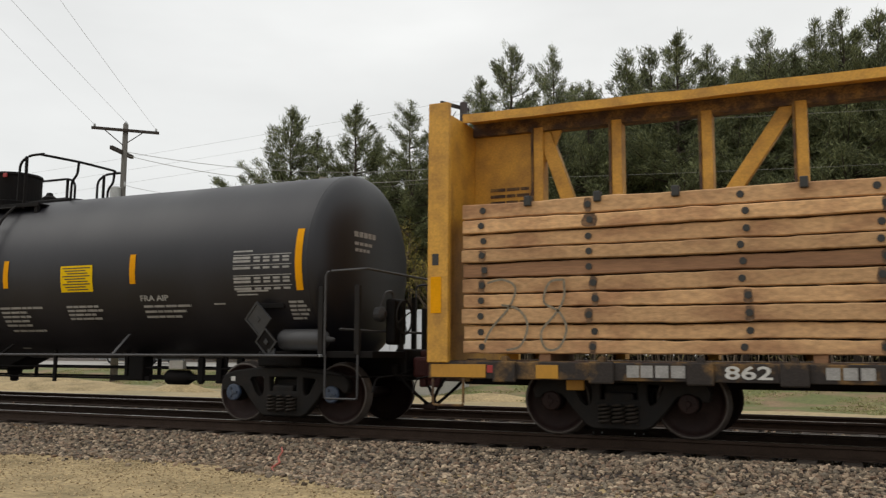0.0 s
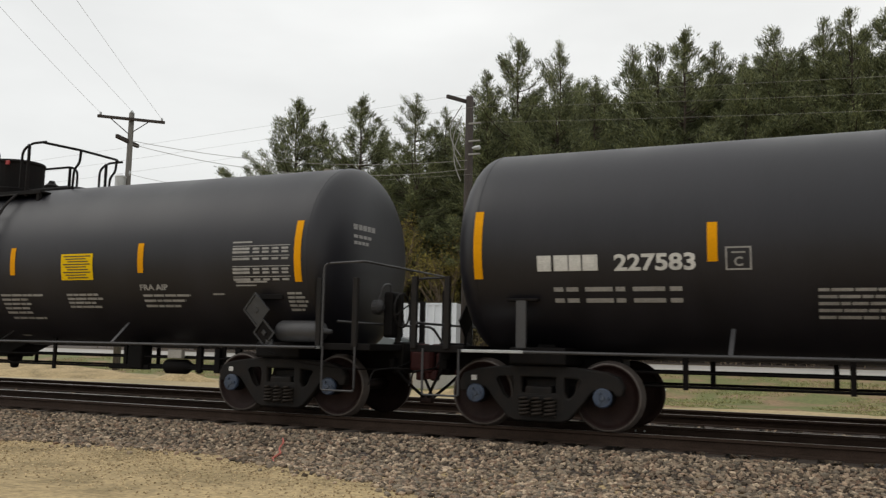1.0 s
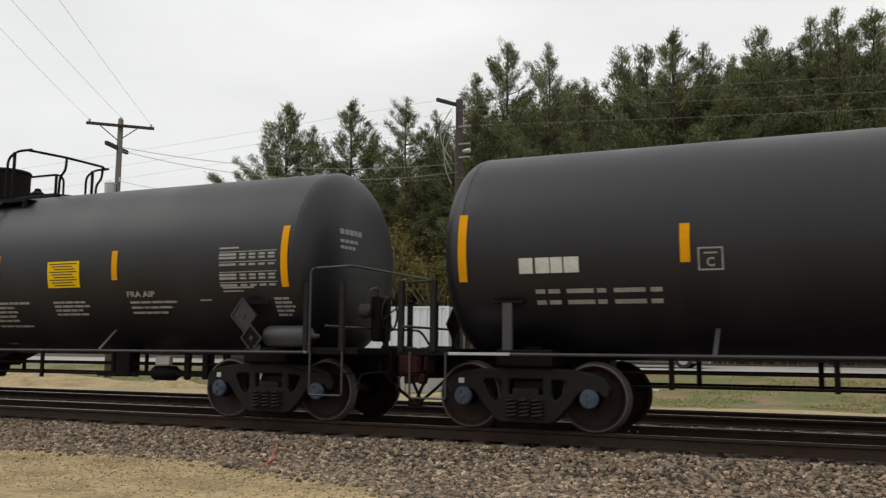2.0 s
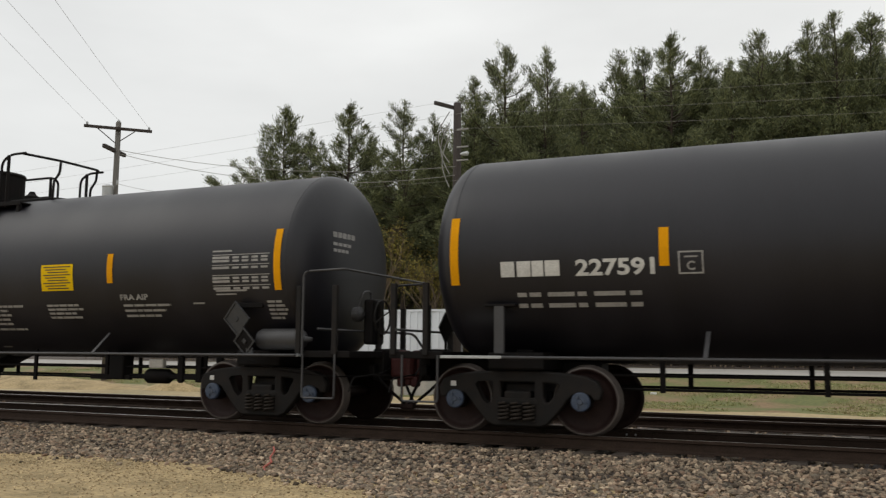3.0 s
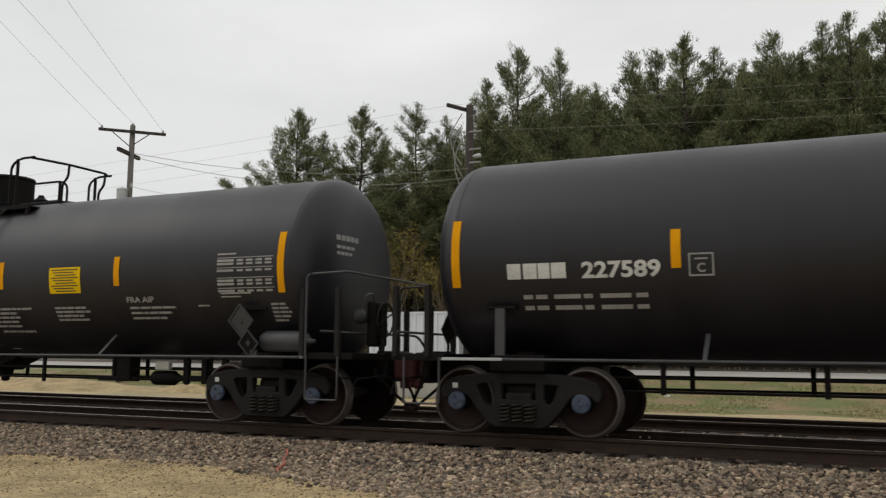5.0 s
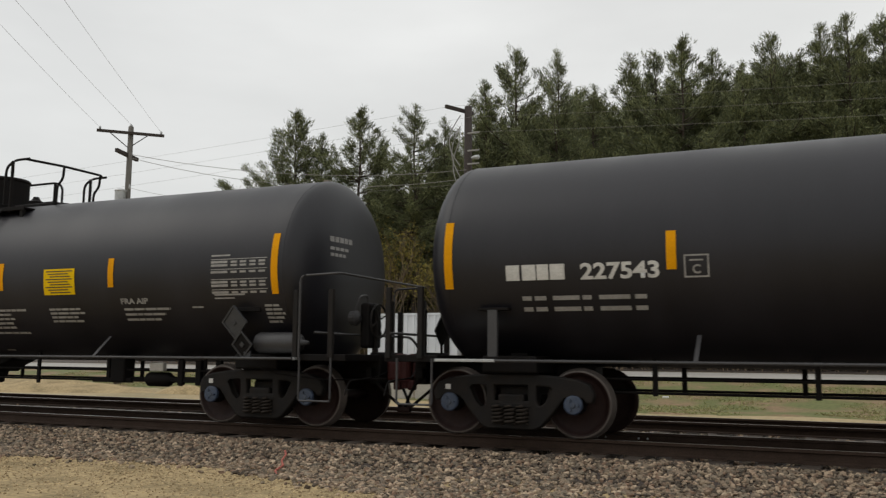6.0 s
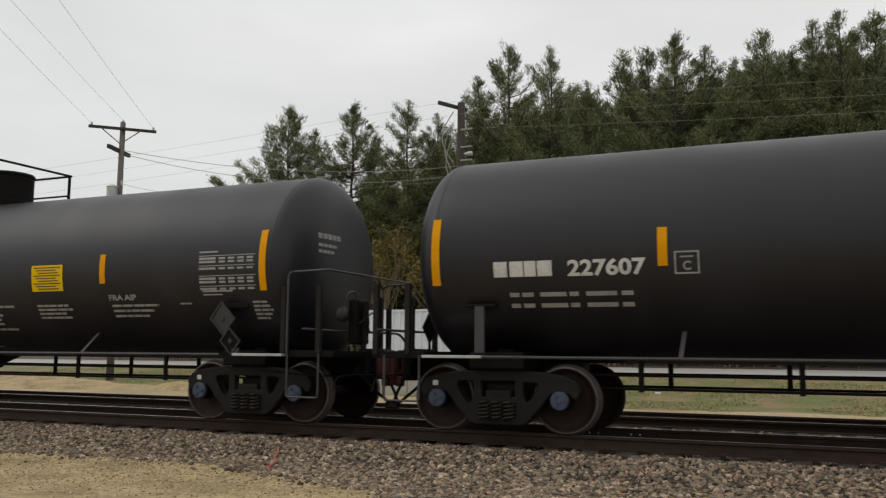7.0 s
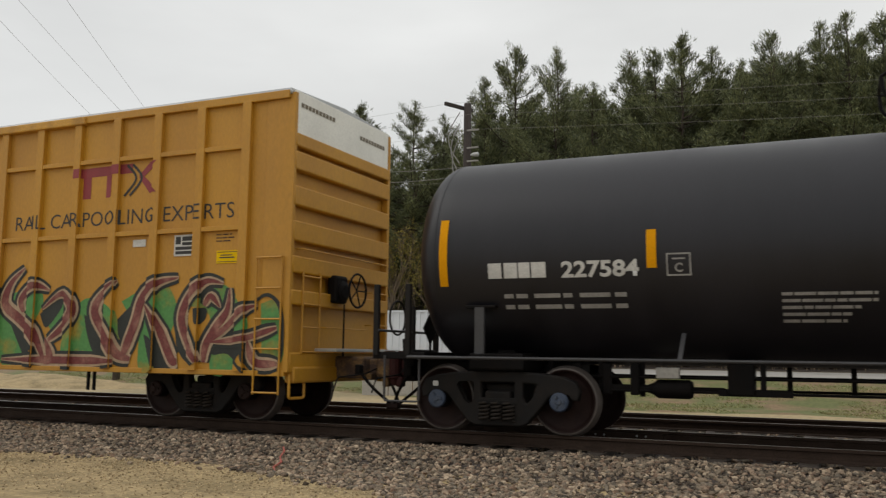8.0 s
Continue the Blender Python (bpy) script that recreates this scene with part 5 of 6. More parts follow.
    for k in range(5):
        a = k * 1.2566
        part("spoke", tube([(8.34, -0.14, 2.07), (8.36, -0.14 + 0.27 * math.cos(a), 2.07 + 0.27 * math.sin(a))], 0.012, 6), "frame", brake)
    part("brake_chain", tube([(8.15, -0.2, 1.85), (8.15, -0.2, 0.95)], 0.014, 6), "frame", brake)
    part("crossover_platform", box(8.02, 8.42, -0.85, 1.25, 1.09, 1.14, 0.008), "galv", car, "galvanised crossover platform")
    part("end_step", tube(bent([(8.05, -1.55, 0.75), (8.05, -1.55, 0.40), (8.05, -1.15, 0.40), (8.05, -1.15, 0.75)], 0.05), 0.022, 6), "yellow", car)
    part("draft_sill", add_box(bmesh.new(), 7.6, 8.6, -0.3, 0.3, 0.68, 1.02, 0.04), "rust", car)
    part("end_beam", box(7.93, 8.1, -1.5, 1.38, 0.62, 0.86, 0.03), "yellow", car)
    part("jack_pad", box(8.45, 8.72, 0.35, 0.75, 0.62, 0.95, 0.03), "worn", car)
    make_coupler(car, 1, 8.3, "rust")
    # writing and emblem
    me = lettering("slogan", "RAIL CARPOOLING EXPERTS", 1.0, 4.72, "ink", -0.002)
    tall = max(v.co.z for v in me.vertices)
    tagged(part("slogan", drape(from_mesh(grow(me, lambda c: Vector((c.x + 2.26, 0, 3.13 + c.z / tall * 0.245)))), 0.004), "ink", car, "thin black slogan lettering"), kind="stuff")
    emblem = [[(3.52, 4.12), (3.52, 3.96), (4.78, 3.98), (4.78, 4.14)], [(3.70, 3.97), (3.70, 3.60), (3.88, 3.60), (3.88, 3.97)], [(4.22, 3.97), (4.22, 3.60), (4.40, 3.60), (4.40, 3.97)],
              [(5.15, 4.14), (5.34, 4.14), (4.98, 3.86), (4.92, 3.92)], [(4.92, 3.90), (5.04, 3.90), (5.36, 3.62), (5.16, 3.62)]]
    for k, pts in enumerate(emblem):
        bm = bmesh.new()
        bm.faces.new([bm.verts.new((x + 0.11, 0, z)) for x, z in pts])
        part("emblem", drape(bm, 0.004 + 0.0006 * k), "logo", car, "dark red emblem stroke")
    for k, d in enumerate((0.0, 0.12)):
        part("emblem_line", drape(ribbon([(4.73 + d, 3.60), (4.97 + d, 3.88), (4.77 + d, 4.12)], 0.045, 0.0), 0.007), "ink", car)
    sign = part("sign_plate", box(5.84, 6.28, SKIN - 0.012, SKIN, 2.56, 2.90, 0.003), "white", car, "small white sign with dark blocks")
    for x0, x1, z0, z1 in ((5.87, 5.97, 2.75, 2.87), (6.00, 6.25, 2.80, 2.87), (6.00, 6.25, 2.73, 2.78), (5.87, 6.25, 2.66, 2.71), (5.87, 6.25, 2.59, 2.64)):
        part("block", box(x0, x1, SKIN - 0.015, SKIN - 0.011, z0, z1), "ink", sign)
    lab = part("yellow_label", box(6.68, 7.09, SKIN - 0.010, SKIN, 2.42, 2.62, 0.003), "panel", car, "bright yellow label")
    part("label_rows", grow(quads([(6.70, 7.07, 2.44, 2.45), (6.70, 7.07, 2.59, 2.60), (6.74, 7.02, 2.50, 2.52), (6.76, 6.98, 2.54, 2.555)]), lambda c: Vector((c.x, SKIN - 0.012, c.z))), "ink", lab)
    part("white_label", box(4.98, 5.25, SKIN - 0.010, SKIN, 2.74, 2.86, 0.003), "white", car)
    part("faint_rows", grow(quads(text_rows(31, 6.66, 2.88, [0.3, 0.34, 0.28], 0.02, 0.03)), lambda c: Vector((c.x, SKIN - 0.005, c.z))), "rust", car)
    # graffiti
    for k, pts in enumerate(GREENS):
        part("graffiti_patch", drape(flat_shape(pts), 0.0035 + 0.0004 * k), "g_green", car, "green sprayed patch")
    for k, pts in enumerate(SHADES_A + SHADES_B):
        part("graffiti_shade", drape(flat_shape(pts), 0.0058 + 0.0001 * k), "g_black", car, "black sprayed shading")
    for k, (pts, w) in enumerate(STROKES_A + STROKES_B):
        pts = [(x, max(z, 0.80 + w / 2)) for x, z in pts]
        part("graffiti_outline", drape(ribbon([(x - 0.012, z) for x, z in pts], w + 0.11, 0.55), 0.007 + 0.0004 * k), "g_black", car, "black sprayed outline")
        part("graffiti_edge", drape(ribbon(pts, w, 0.8), 0.013 + 0.0004 * k), "g_pale", car, "pale sprayed edge")
        part("graffiti_stroke", drape(ribbon([(x - 0.008, z) for x, z in pts], w * 0.60, 0.9), 0.019 + 0.0004 * k), "g_maroon", car, "maroon sprayed stroke")
    part("graffiti_loop", drape(ribbon([(7.42, 1.82), (7.68, 1.92), (7.90, 1.74), (7.96, 1.32), (7.92, 0.97), (7.76, 0.90), (7.53, 1.02)], 0.065, 0.3), 0.0125), "g_black", car, "black sprayed line")
    for x in (4.05, 4.18):
        part("door_hanger", box(x - 0.02, x + 0.02, SKIN + 0.1, SKIN + 0.14, 0.42, 0.76), "frame", car)
    for x in (6.03, -6.03):
        make_truck(car, x, False, False)
    return car


CENTERBEAM, LOAD, BOXCAR = make_centerbeam(), make_load(), make_boxcar()

# ---- poles and wires ----


def sag(a, b, drop, n=14):
    a, b = Vector(a), Vector(b)
    return [a.lerp(b, k / n) - Vector((0, 0, 4 * drop * (k / n) * (1 - k / n))) for k in range(n + 1)]


def make_pole(x, y, top, label, arm=None, r=0.15, material="pole"):
    base = lerp(y, PROFILE) - 0.3
    p = thing("utility_pole", label, "utility pole", at=pose(x, y, 0))
    part("pole", tube([(0, 0, base), (0, 0, (base + top) / 2), (0, 0, top)], r * 1.2, 12, r * 0.85), material, p, smooth=True)
    return p


P1 = (-27.9, 28.5)
pole_a = make_pole(*P1, 10.85, "weathered wooden utility pole with two crossarms and a transformer", r=0.135, material="darkpole")
arm_d = Vector((0.714, 0.70, 0))


def arm_box(parent, name, centre, along, length, tall=0.12, deep=0.1):
    a = math.degrees(math.atan2(along[1], along[0]))
    return part(name, box(-length / 2, length / 2, -deep / 2, deep / 2, -tall / 2, tall / 2, 0.01), "pole", parent, at=pose(*centre, 0, 0, a))


arm_box(pole_a, "crossarm", (0.1, -0.1, 10.55), (0.714, 0.70), 2.75)
arm_box(pole_a, "crossarm", (-0.05, -0.1, 9.6), (0.30, -0.95), 1.9, 0.16, 0.14)
for s in (-1, 1):
    part("arm_brace", tube([(0.75 * s * 0.714, 0.75 * s * 0.7 - 0.1, 10.5), (0, -0.1, 9.9)], 0.022, 6), "pole", pole_a)
    part("insulator", lathe([(10.6, 0.03), (10.66, 0.05), (10.74, 0.05), (10.78, 0.02)], 10, "z", None, (1.25 * s * 0.714, 1.25 * s * 0.7, 0)), "galv", pole_a)
part("insulator", lathe([(10.8, 0.05), (10.9, 0.08), (10.98, 0.03)], 10, "z"), "galv", pole_a)
part("transformer", lathe([(7.2, 0.16), (7.23, 0.22), (7.95, 0.23), (7.98, 0.25), (8.03, 0.22), (8.08, 0.1)], 18, "z", None, (-0.05, -0.36, 0)), "galv", pole_a, "pale grey transformer can", smooth=False)
part("bushing", lathe([(8.05, 0.03), (8.12, 0.05), (8.25, 0.04)], 8, "z", None, (0.35, -0.25, 0)), "galv", pole_a)
P2 = (-15.25, 36.0)
pole_b = make_pole(*P2, 12.35, "dark wooden utility pole with a crossarm and looping cables", r=0.2)
arm_box(pole_b, "crossarm", (-0.30, -0.30, 12.15), (0.40, 0.92), 1.7, 0.16, 0.12)
for k, (dz, w) in enumerate(((0.0, 0.55), (-0.5, 0.42), (-1.1, 0.35))):
    part("cable_loop", tube([Vector((-0.25 - w * math.sin(a * 0.35), -0.3, 11.9 + dz - 0.26 * a)) for a in range(10)], 0.022, 6), "wire", pole_b)
for z in (11.0, 10.2, 9.6):
    part("bracket", box(0.1, 0.65, -0.32, -0.24, z, z + 0.07, 0.01), "wire", pole_b)
part("lamp_head", lathe([(-0.2, 0.03), (-0.05, 0.09), (0.15, 0.11), (0.2, 0.04)], 10, "x", None, (0.5, -0.35, 9.9)), "galv", pole_b)
P3 = (-16.45, 26.2)
pole_c = make_pole(*P3, 7.2, "short grey weathered utility pole with a white conduit", r=0.16, material="greypole")
part("conduit", tube([(0.24, -0.12, -0.3), (0.24, -0.12, 5.1)], 0.035, 8), "pvc", pole_c, "white plastic conduit")
part("weatherhead", tube(bent([(0.24, -0.12, 5.1), (0.24, -0.12, 5.5), (-0.3, -0.25, 5.05), (-0.65, -0.2, 5.4), (-0.55, -0.1, 5.9)], 0.2), 0.03, 6), "greypipe", pole_c)
part("bracket", box(-0.7, 0.6, -0.2, -0.14, 5.45, 5.52, 0.01), "greypipe", pole_c)

wires = thing("overhead_wires", "thin overhead wires strung between the poles", "wires")


def wire(a, b, drop=0.25, r=0.005):
    part("wire", tube(sag(a, b, drop), r, 5), "wire", wires)


ax, ay = P1
for s, top in ((-1, 10.72), (0, 10.95), (1, 10.72)):
    sx, sy = ax + s * 1.25 * 0.714, ay + s * 1.25 * 0.70
    dx, dy, dz = {-1: (-1.264, 1, 0.543), 0: (-1.234, 1, 0.582), 1: (-1.125, 1, 0.565)}[s]
    k = (top + 0.1 - EYE_Z) / dz
    q = Vector((dx * k, dy * k, EYE_Z + dz * k))
    d = (q - Vector((sx, sy, top))) * 1.9
    wire((sx, sy, top), Vector((sx, sy, top)) + d, 0.12)
for left, mid, right in (((-1.239, 0.285), (-0.446, 0.317), (0.052, 0.293)), ((-1.237, 0.265), (-0.42, 0.300), (0.051, 0.275)), ((-1.235, 0.246), (-0.41, 0.280), (0.050, 0.257)),
                         ((-1.2, 0.225), (-0.42, 0.215), (0.05, 0.200))):
    y = P2[1] - 0.2
    a, b, c = (Vector((u * y, y, EYE_Z + v * y)) for u, v in (left, mid, right))
    wire(b, b + (a - b) * 1.6, 0.15)
    wire(b, b + (c - b) * 1.8, 0.15)
wire((ax, ay, 9.65), (P2[0], P2[1] - 0.2, 9.4), 0.55, 0.012)
wire((ax, ay, 9.5), (P2[0], P2[1] - 0.2, 9.0), 0.75, 0.012)
wire((ax, ay, 8.2), (P3[0], P3[1], 7.0), 0.5, 0.008)

# ---- things along the road ----
vault = thing("concrete_vault", "low pale concrete utility vault on the sand", "utility vault")
part("box", box(-14.90, -12.16, 26.3, 29.3, -0.40, 0.34, 0.03), "concrete", vault)
part("lid", box(-14.94, -12.12, 26.26, 29.34, 0.34, 0.42, 0.02), "concrete", vault, "flat concrete lid")
for x in (-13.9, -13.0):
    part("joint", box(x - 0.012, x + 0.012, 26.292, 26.3, -0.3, 0.33), "rust", vault)
shed = thing("storage_container", "white ribbed metal storage container beside the road", "container")
part("body", box(-24.6, -19.2, 44.0, 46.4, 0.55, 3.48, 0.03), "whitebox", shed)
for k in range(13):
    part("rib", box(-24.5 + 0.43 * k, -24.34 + 0.43 * k, 43.95, 44.01, 0.65, 3.38, 0.02), "whitebox", shed)
part("top_rail", box(-24.62, -19.18, 43.93, 44.02, 3.38, 3.50, 0.01), "whitebox", shed)
for x in (-24.6, -19.3):
    part("corner_post", box(x - 0.06, x + 0.14, 43.92, 44.05, 0.50, 3.5, 0.01), "whitebox", shed)


def mound(name, cx, cy, rx, ry, tall, label, seed):
    bm = bmesh.new()
    n, m = 28, 9
    rings = []
    for i in range(m + 1):
        r = i / m
        ring = []
        for k in range(n):
            a = 2 * math.pi * k / n
            w = 1 + 0.2 * noise.noise((math.cos(a) * 1.5, math.sin(a) * 1.5, seed))
            x, y = cx + rx * r * w * math.cos(a), cy + ry * r * w * math.sin(a)
            z = tall * (1 - r * r) ** 1.4 * (1 + 0.45 * noise.noise((x * 0.9, y * 0.9, seed))) - 0.05 * r
            ring.append(bm.verts.new((x, y, height(x, y) + z + 0.04 * noise.noise((x * 3, y * 3, seed)) * (1 - r))))
        rings.append(ring)
    for q0, q1 in zip(rings, rings[1:]):
        for k in range(n):
            f = (q0[k], q0[(k + 1) % n], q1[(k + 1) % n], q1[k])
            bm.faces.new(f)
    bmesh.ops.remove_doubles(bm, verts=bm.verts, dist=1e-4)
    bmesh.ops.recalc_face_normals(bm, faces=bm.faces)
    return tagged(part(name, bm, "sand", smooth=True), label, "sand mound")


mound("sand_mound", -29.5, 25.6, 7.5, 2.2, 0.42, "long low heap of pale sand", 1)
mound("sand_mound", -21.8, 25.6, 1.6, 0.8, 0.30, "small heap of pale sand", 2)
mound("sand_mound", -10.2, 25.4, 2.6, 1.0, 0.22, "small heap of pale sand by the vault", 3)


def make_car():
    """A silver crossover, driving along the road towards +x."""
    car = thing("car", "silver-grey crossover car driving along the road", "car")
    side = [(-2.2, 0.30), (-2.25, 0.75), (-2.15, 1.05), (-1.9, 1.15), (-1.55, 1.52), (-1.2, 1.62), (0.1, 1.63), (0.5, 1.55), (1.2, 1.08), (1.9, 0.95), (2.2, 0.78), (2.28, 0.5), (2.2, 0.28)]
    part("body", plate("body", [side], 1.78, 0.09, "carpaint"), "", car)
    for pts in ([(-1.75, 1.12), (-1.48, 1.46), (-1.0, 1.54), (-0.62, 1.54), (-0.62, 1.10)], [(-0.54, 1.10), (-0.54, 1.54), (0.08, 1.55), (0.42, 1.48), (0.95, 1.10)]):
        for s in (-1, 1):
            part("window", plate("window", [pts], 0.02, 0.002, "glass"), "", car, "dark side window", at=pose(0, s * 0.885, 0))
    for x in (-1.35, 1.40):
        for s in (-1, 1):
            wh = part("wheel", lathe([(-0.1, 0.20), (-0.11, 0.31), (-0.08, 0.34), (0.08, 0.34), (0.11, 0.31), (0.1, 0.2)], 24, "y"), "tyre", car, at=pose(x, s * 0.82, 0.34))
            part("rim", lathe([(-0.115, 0.05), (-0.112, 0.2), (0.112, 0.2), (0.115, 0.05)], 16, "y"), "galv", wh)
    for s in (-1, 1):
        part("headlight", box(1.95, 2.22, s * 0.7 - 0.16, s * 0.7 + 0.16, 0.74, 0.88, 0.03), "lamp", car)
        part("tail_light", box(-2.28, -2.05, s * 0.78 - 0.1, s * 0.78 + 0.1, 0.85, 1.05, 0.03), "tail", car)
    return car


ROAD_CAR = make_car()

# ---- trees ----


def blades(points, ways, rng, length, width):
    """Thin triangles from points along ways, as vertex and face arrays."""
    n = len(points)
    side = np.cross(ways, rng.normal(size=(n, 3)))
    side /= np.linalg.norm(side, axis=1, keepdims=True) + 1e-9
    L = (length * rng.uniform(0.6, 1.3, n))[:, None]
    w = (width * rng.uniform(0.6, 1.3, n))[:, None]
    v = np.stack([points - side * w * 0.3, points + ways * L * 0.55 + side * w, points + ways * L], 1).reshape(-1, 3)
    return v, np.arange(3 * n).reshape(-1, 3)


def pine_meshes(seed, H, spread, start, dense=1.0):
    """Trunk with limbs, and the needle crown, of one white pine of height H."""
    rng, rnd = np.random.default_rng(seed), random.Random(seed)
    bm = bmesh.new()
    add_tube(bm, [(0.02 * H * noise.noise((k * 0.6, seed, 0)) * (k < 9), 0.02 * H * noise.noise((k * 0.6, seed, 5)), H * k / 9 - (0.4 if k == 0 else 0)) for k in range(10)], 0.0115 * H, 8, 0.02)
    pts, ways = [], []
    z = start * H
    while z < H * 0.985:
        left = (H - z) / (H * (1 - start))
        reach = spread * min(1.04, 1.52 * left ** 1.05) * (0.55 + 0.45 * min(1, (z / H - start) * 7 + 0.35))
        for _ in range(rnd.choice((5, 5, 6))):
            a = rnd.uniform(0, 6.283)
            L = max(0.12, reach * rnd.choice((0.4, 0.65, 0.85, 1.0, 1.12)) * (0.98 + 0.42 * noise.noise((math.cos(a) * 1.3, math.sin(a) * 1.3 + seed, z * 0.42))))
            rise = rnd.uniform(-0.08, 0.22) + 0.95 * max(0.0, 1 - left) ** 1.2
            d = Vector((math.cos(a), math.sin(a), 0))
            o = Vector((0, 0, z + rnd.uniform(-0.3, 0.3)))
            line = [o + d * L * u + Vector((0, 0, L * (rise * u * u + 0.03 * u))) for u in (0, 0.35, 0.7, 1)]
            add_tube(bm, line, 0.012 + 0.012 * L, 4, 0.008, False)
            n = max(3, int(dense * (5 + 10.5 * L) * (0.55 if left < 0.12 else 0.8 if left < 0.4 else 1.0)))
            for k in range(n):
                u = 1 - (0.62 + 0.3 * max(0.0, 0.6 - left)) * rnd.random() ** 1.3
                side = Vector((-d.y, d.x, 0)) * rnd.uniform(-0.22, 0.22) * L * (1.15 - u) * 1.6
                c = o + d * L * u + Vector((0, 0, L * (rise * u * u + 0.03 * u) + rnd.uniform(-0.03, 0.10))) + side
                m = rnd.randint(11, 17)
                w = rng.normal(size=(m, 3)) * (0.7, 0.7, 0.32) + np.array([d.x * 0.9, d.y * 0.9, 0.3 + 1.0 * max(0.0, 1 - left)])
                w /= np.linalg.norm(w, axis=1, keepdims=True)
                pts.append(np.repeat(np.array([tuple(c)]), m, 0) + rng.normal(size=(m, 3)) * 0.10)
                ways.append(w)
        z += H * rnd.uniform(0.018, 0.036)
    # bare dead limbs below the crown
    for _ in range(10):
        a, zz = rnd.uniform(0, 6.283), rnd.uniform(0.12, start) * H
        L = rnd.uniform(0.5, 1.8)
        add_tube(bm, [(0, 0, zz), (L * math.cos(a) * 0.6, L * math.sin(a) * 0.6, zz + 0.05), (L * math.cos(a), L * math.sin(a), zz - 0.15)], 0.022, 4, 0.006, False)
    v, f = blades(np.concatenate(pts), np.concatenate(ways), rng, 0.25, 0.029)
    crown = bpy.data.meshes.new("crown")
    crown.from_pydata(v.tolist(), [], f.tolist())
    crown.materials.append(M["needle"])
    return mesh_of("trunk", bm, "bark", True), crown


PINES = [(16.0, pine_meshes(1, 16.0, 3.7, 0.26, 1.3)), (17.0, pine_meshes(2, 17.0, 3.4, 0.32)), (18.0, pine_meshes(3, 18.0, 4.2, 0.30)), (18.0, pine_meshes(4, 18.0, 3.6, 0.36)),
         (16.5, pine_meshes(5, 16.5, 3.1, 0.30)), (14.5, pine_meshes(6, 14.5, 3.9, 0.22, 1.3))]


def plant(x, y, top, kind, turn, wide=1.0, near=True):
    H0, (trunk, crown) = PINES[kind]
    base = lerp(y, PROFILE)
    s = (top - base) / H0
    t = thing("pine_tree", "tall dark green white pine with upswept uneven limbs" if near else "dark green pine standing deeper in the wood", "pine tree", "pines behind the road")
    t.matrix_basis = pose(x, y, base, 0, 0, turn)
    for nm, me in (("trunk", trunk), ("crown", crown)):
        part(nm, me, "", t).matrix_basis = Matrix.Diagonal((s * wide, s * wide, s, 1))


rnd = random.Random(21)
TIPS = [(-0.678, 0.336, 47, 5, 1.0), (-0.636, 0.300, 48, 4, 0.8), (-0.579, 0.329, 47, 0, 1.1), (-0.545, 0.285, 50, 4, 0.8), (-0.498, 0.325, 46.5, 1, 1.0), (-0.455, 0.300, 48, 3, 0.9), (-0.400, 0.344, 47, 4, 1.0),
        (-0.359, 0.378, 48, 2, 0.95), (-0.308, 0.369, 47.5, 3, 0.8), (-0.263, 0.322, 47, 1, 0.9), (-0.219, 0.352, 48.5, 4, 1.0), (-0.190, 0.352, 50, 2, 1.0), (-0.161, 0.365, 47.5, 0, 1.0), (-0.127, 0.343, 49, 3, 1.0),
        (-0.097, 0.323, 46.5, 1, 0.9), (-0.064, 0.356, 47.5, 2, 0.9), (-0.038, 0.331, 48.5, 4, 1.1), (-0.015, 0.356, 48, 3, 1.0), (0.010, 0.367, 47, 2, 0.95), (0.045, 0.360, 48, 0, 1.0), (0.085, 0.36, 47, 3, 1.0),
        (0.13, 0.35, 48, 1, 1.0), (0.18, 0.36, 47, 2, 1.0)]
for dx, slope, y, kind, wide in TIPS:
    plant(dx * y, y, EYE_Z + slope * y, kind, rnd.uniform(0, 360), wide)
for k in range(150):
    y = rnd.uniform(50, 72) if k < 110 else rnd.uniform(72, 95)
    dx = rnd.uniform(-0.58, 0.16)
    cap = lerp(dx, [(-0.6, 0.20), (-0.5, 0.22), (-0.44, 0.275), (-0.36, 0.315), (0.3, 0.325)])
    plant(dx * y, y, EYE_Z + cap * rnd.uniform(0.85, 1.02) * y, rnd.randrange(6), rnd.uniform(0, 360), 1.1, False)


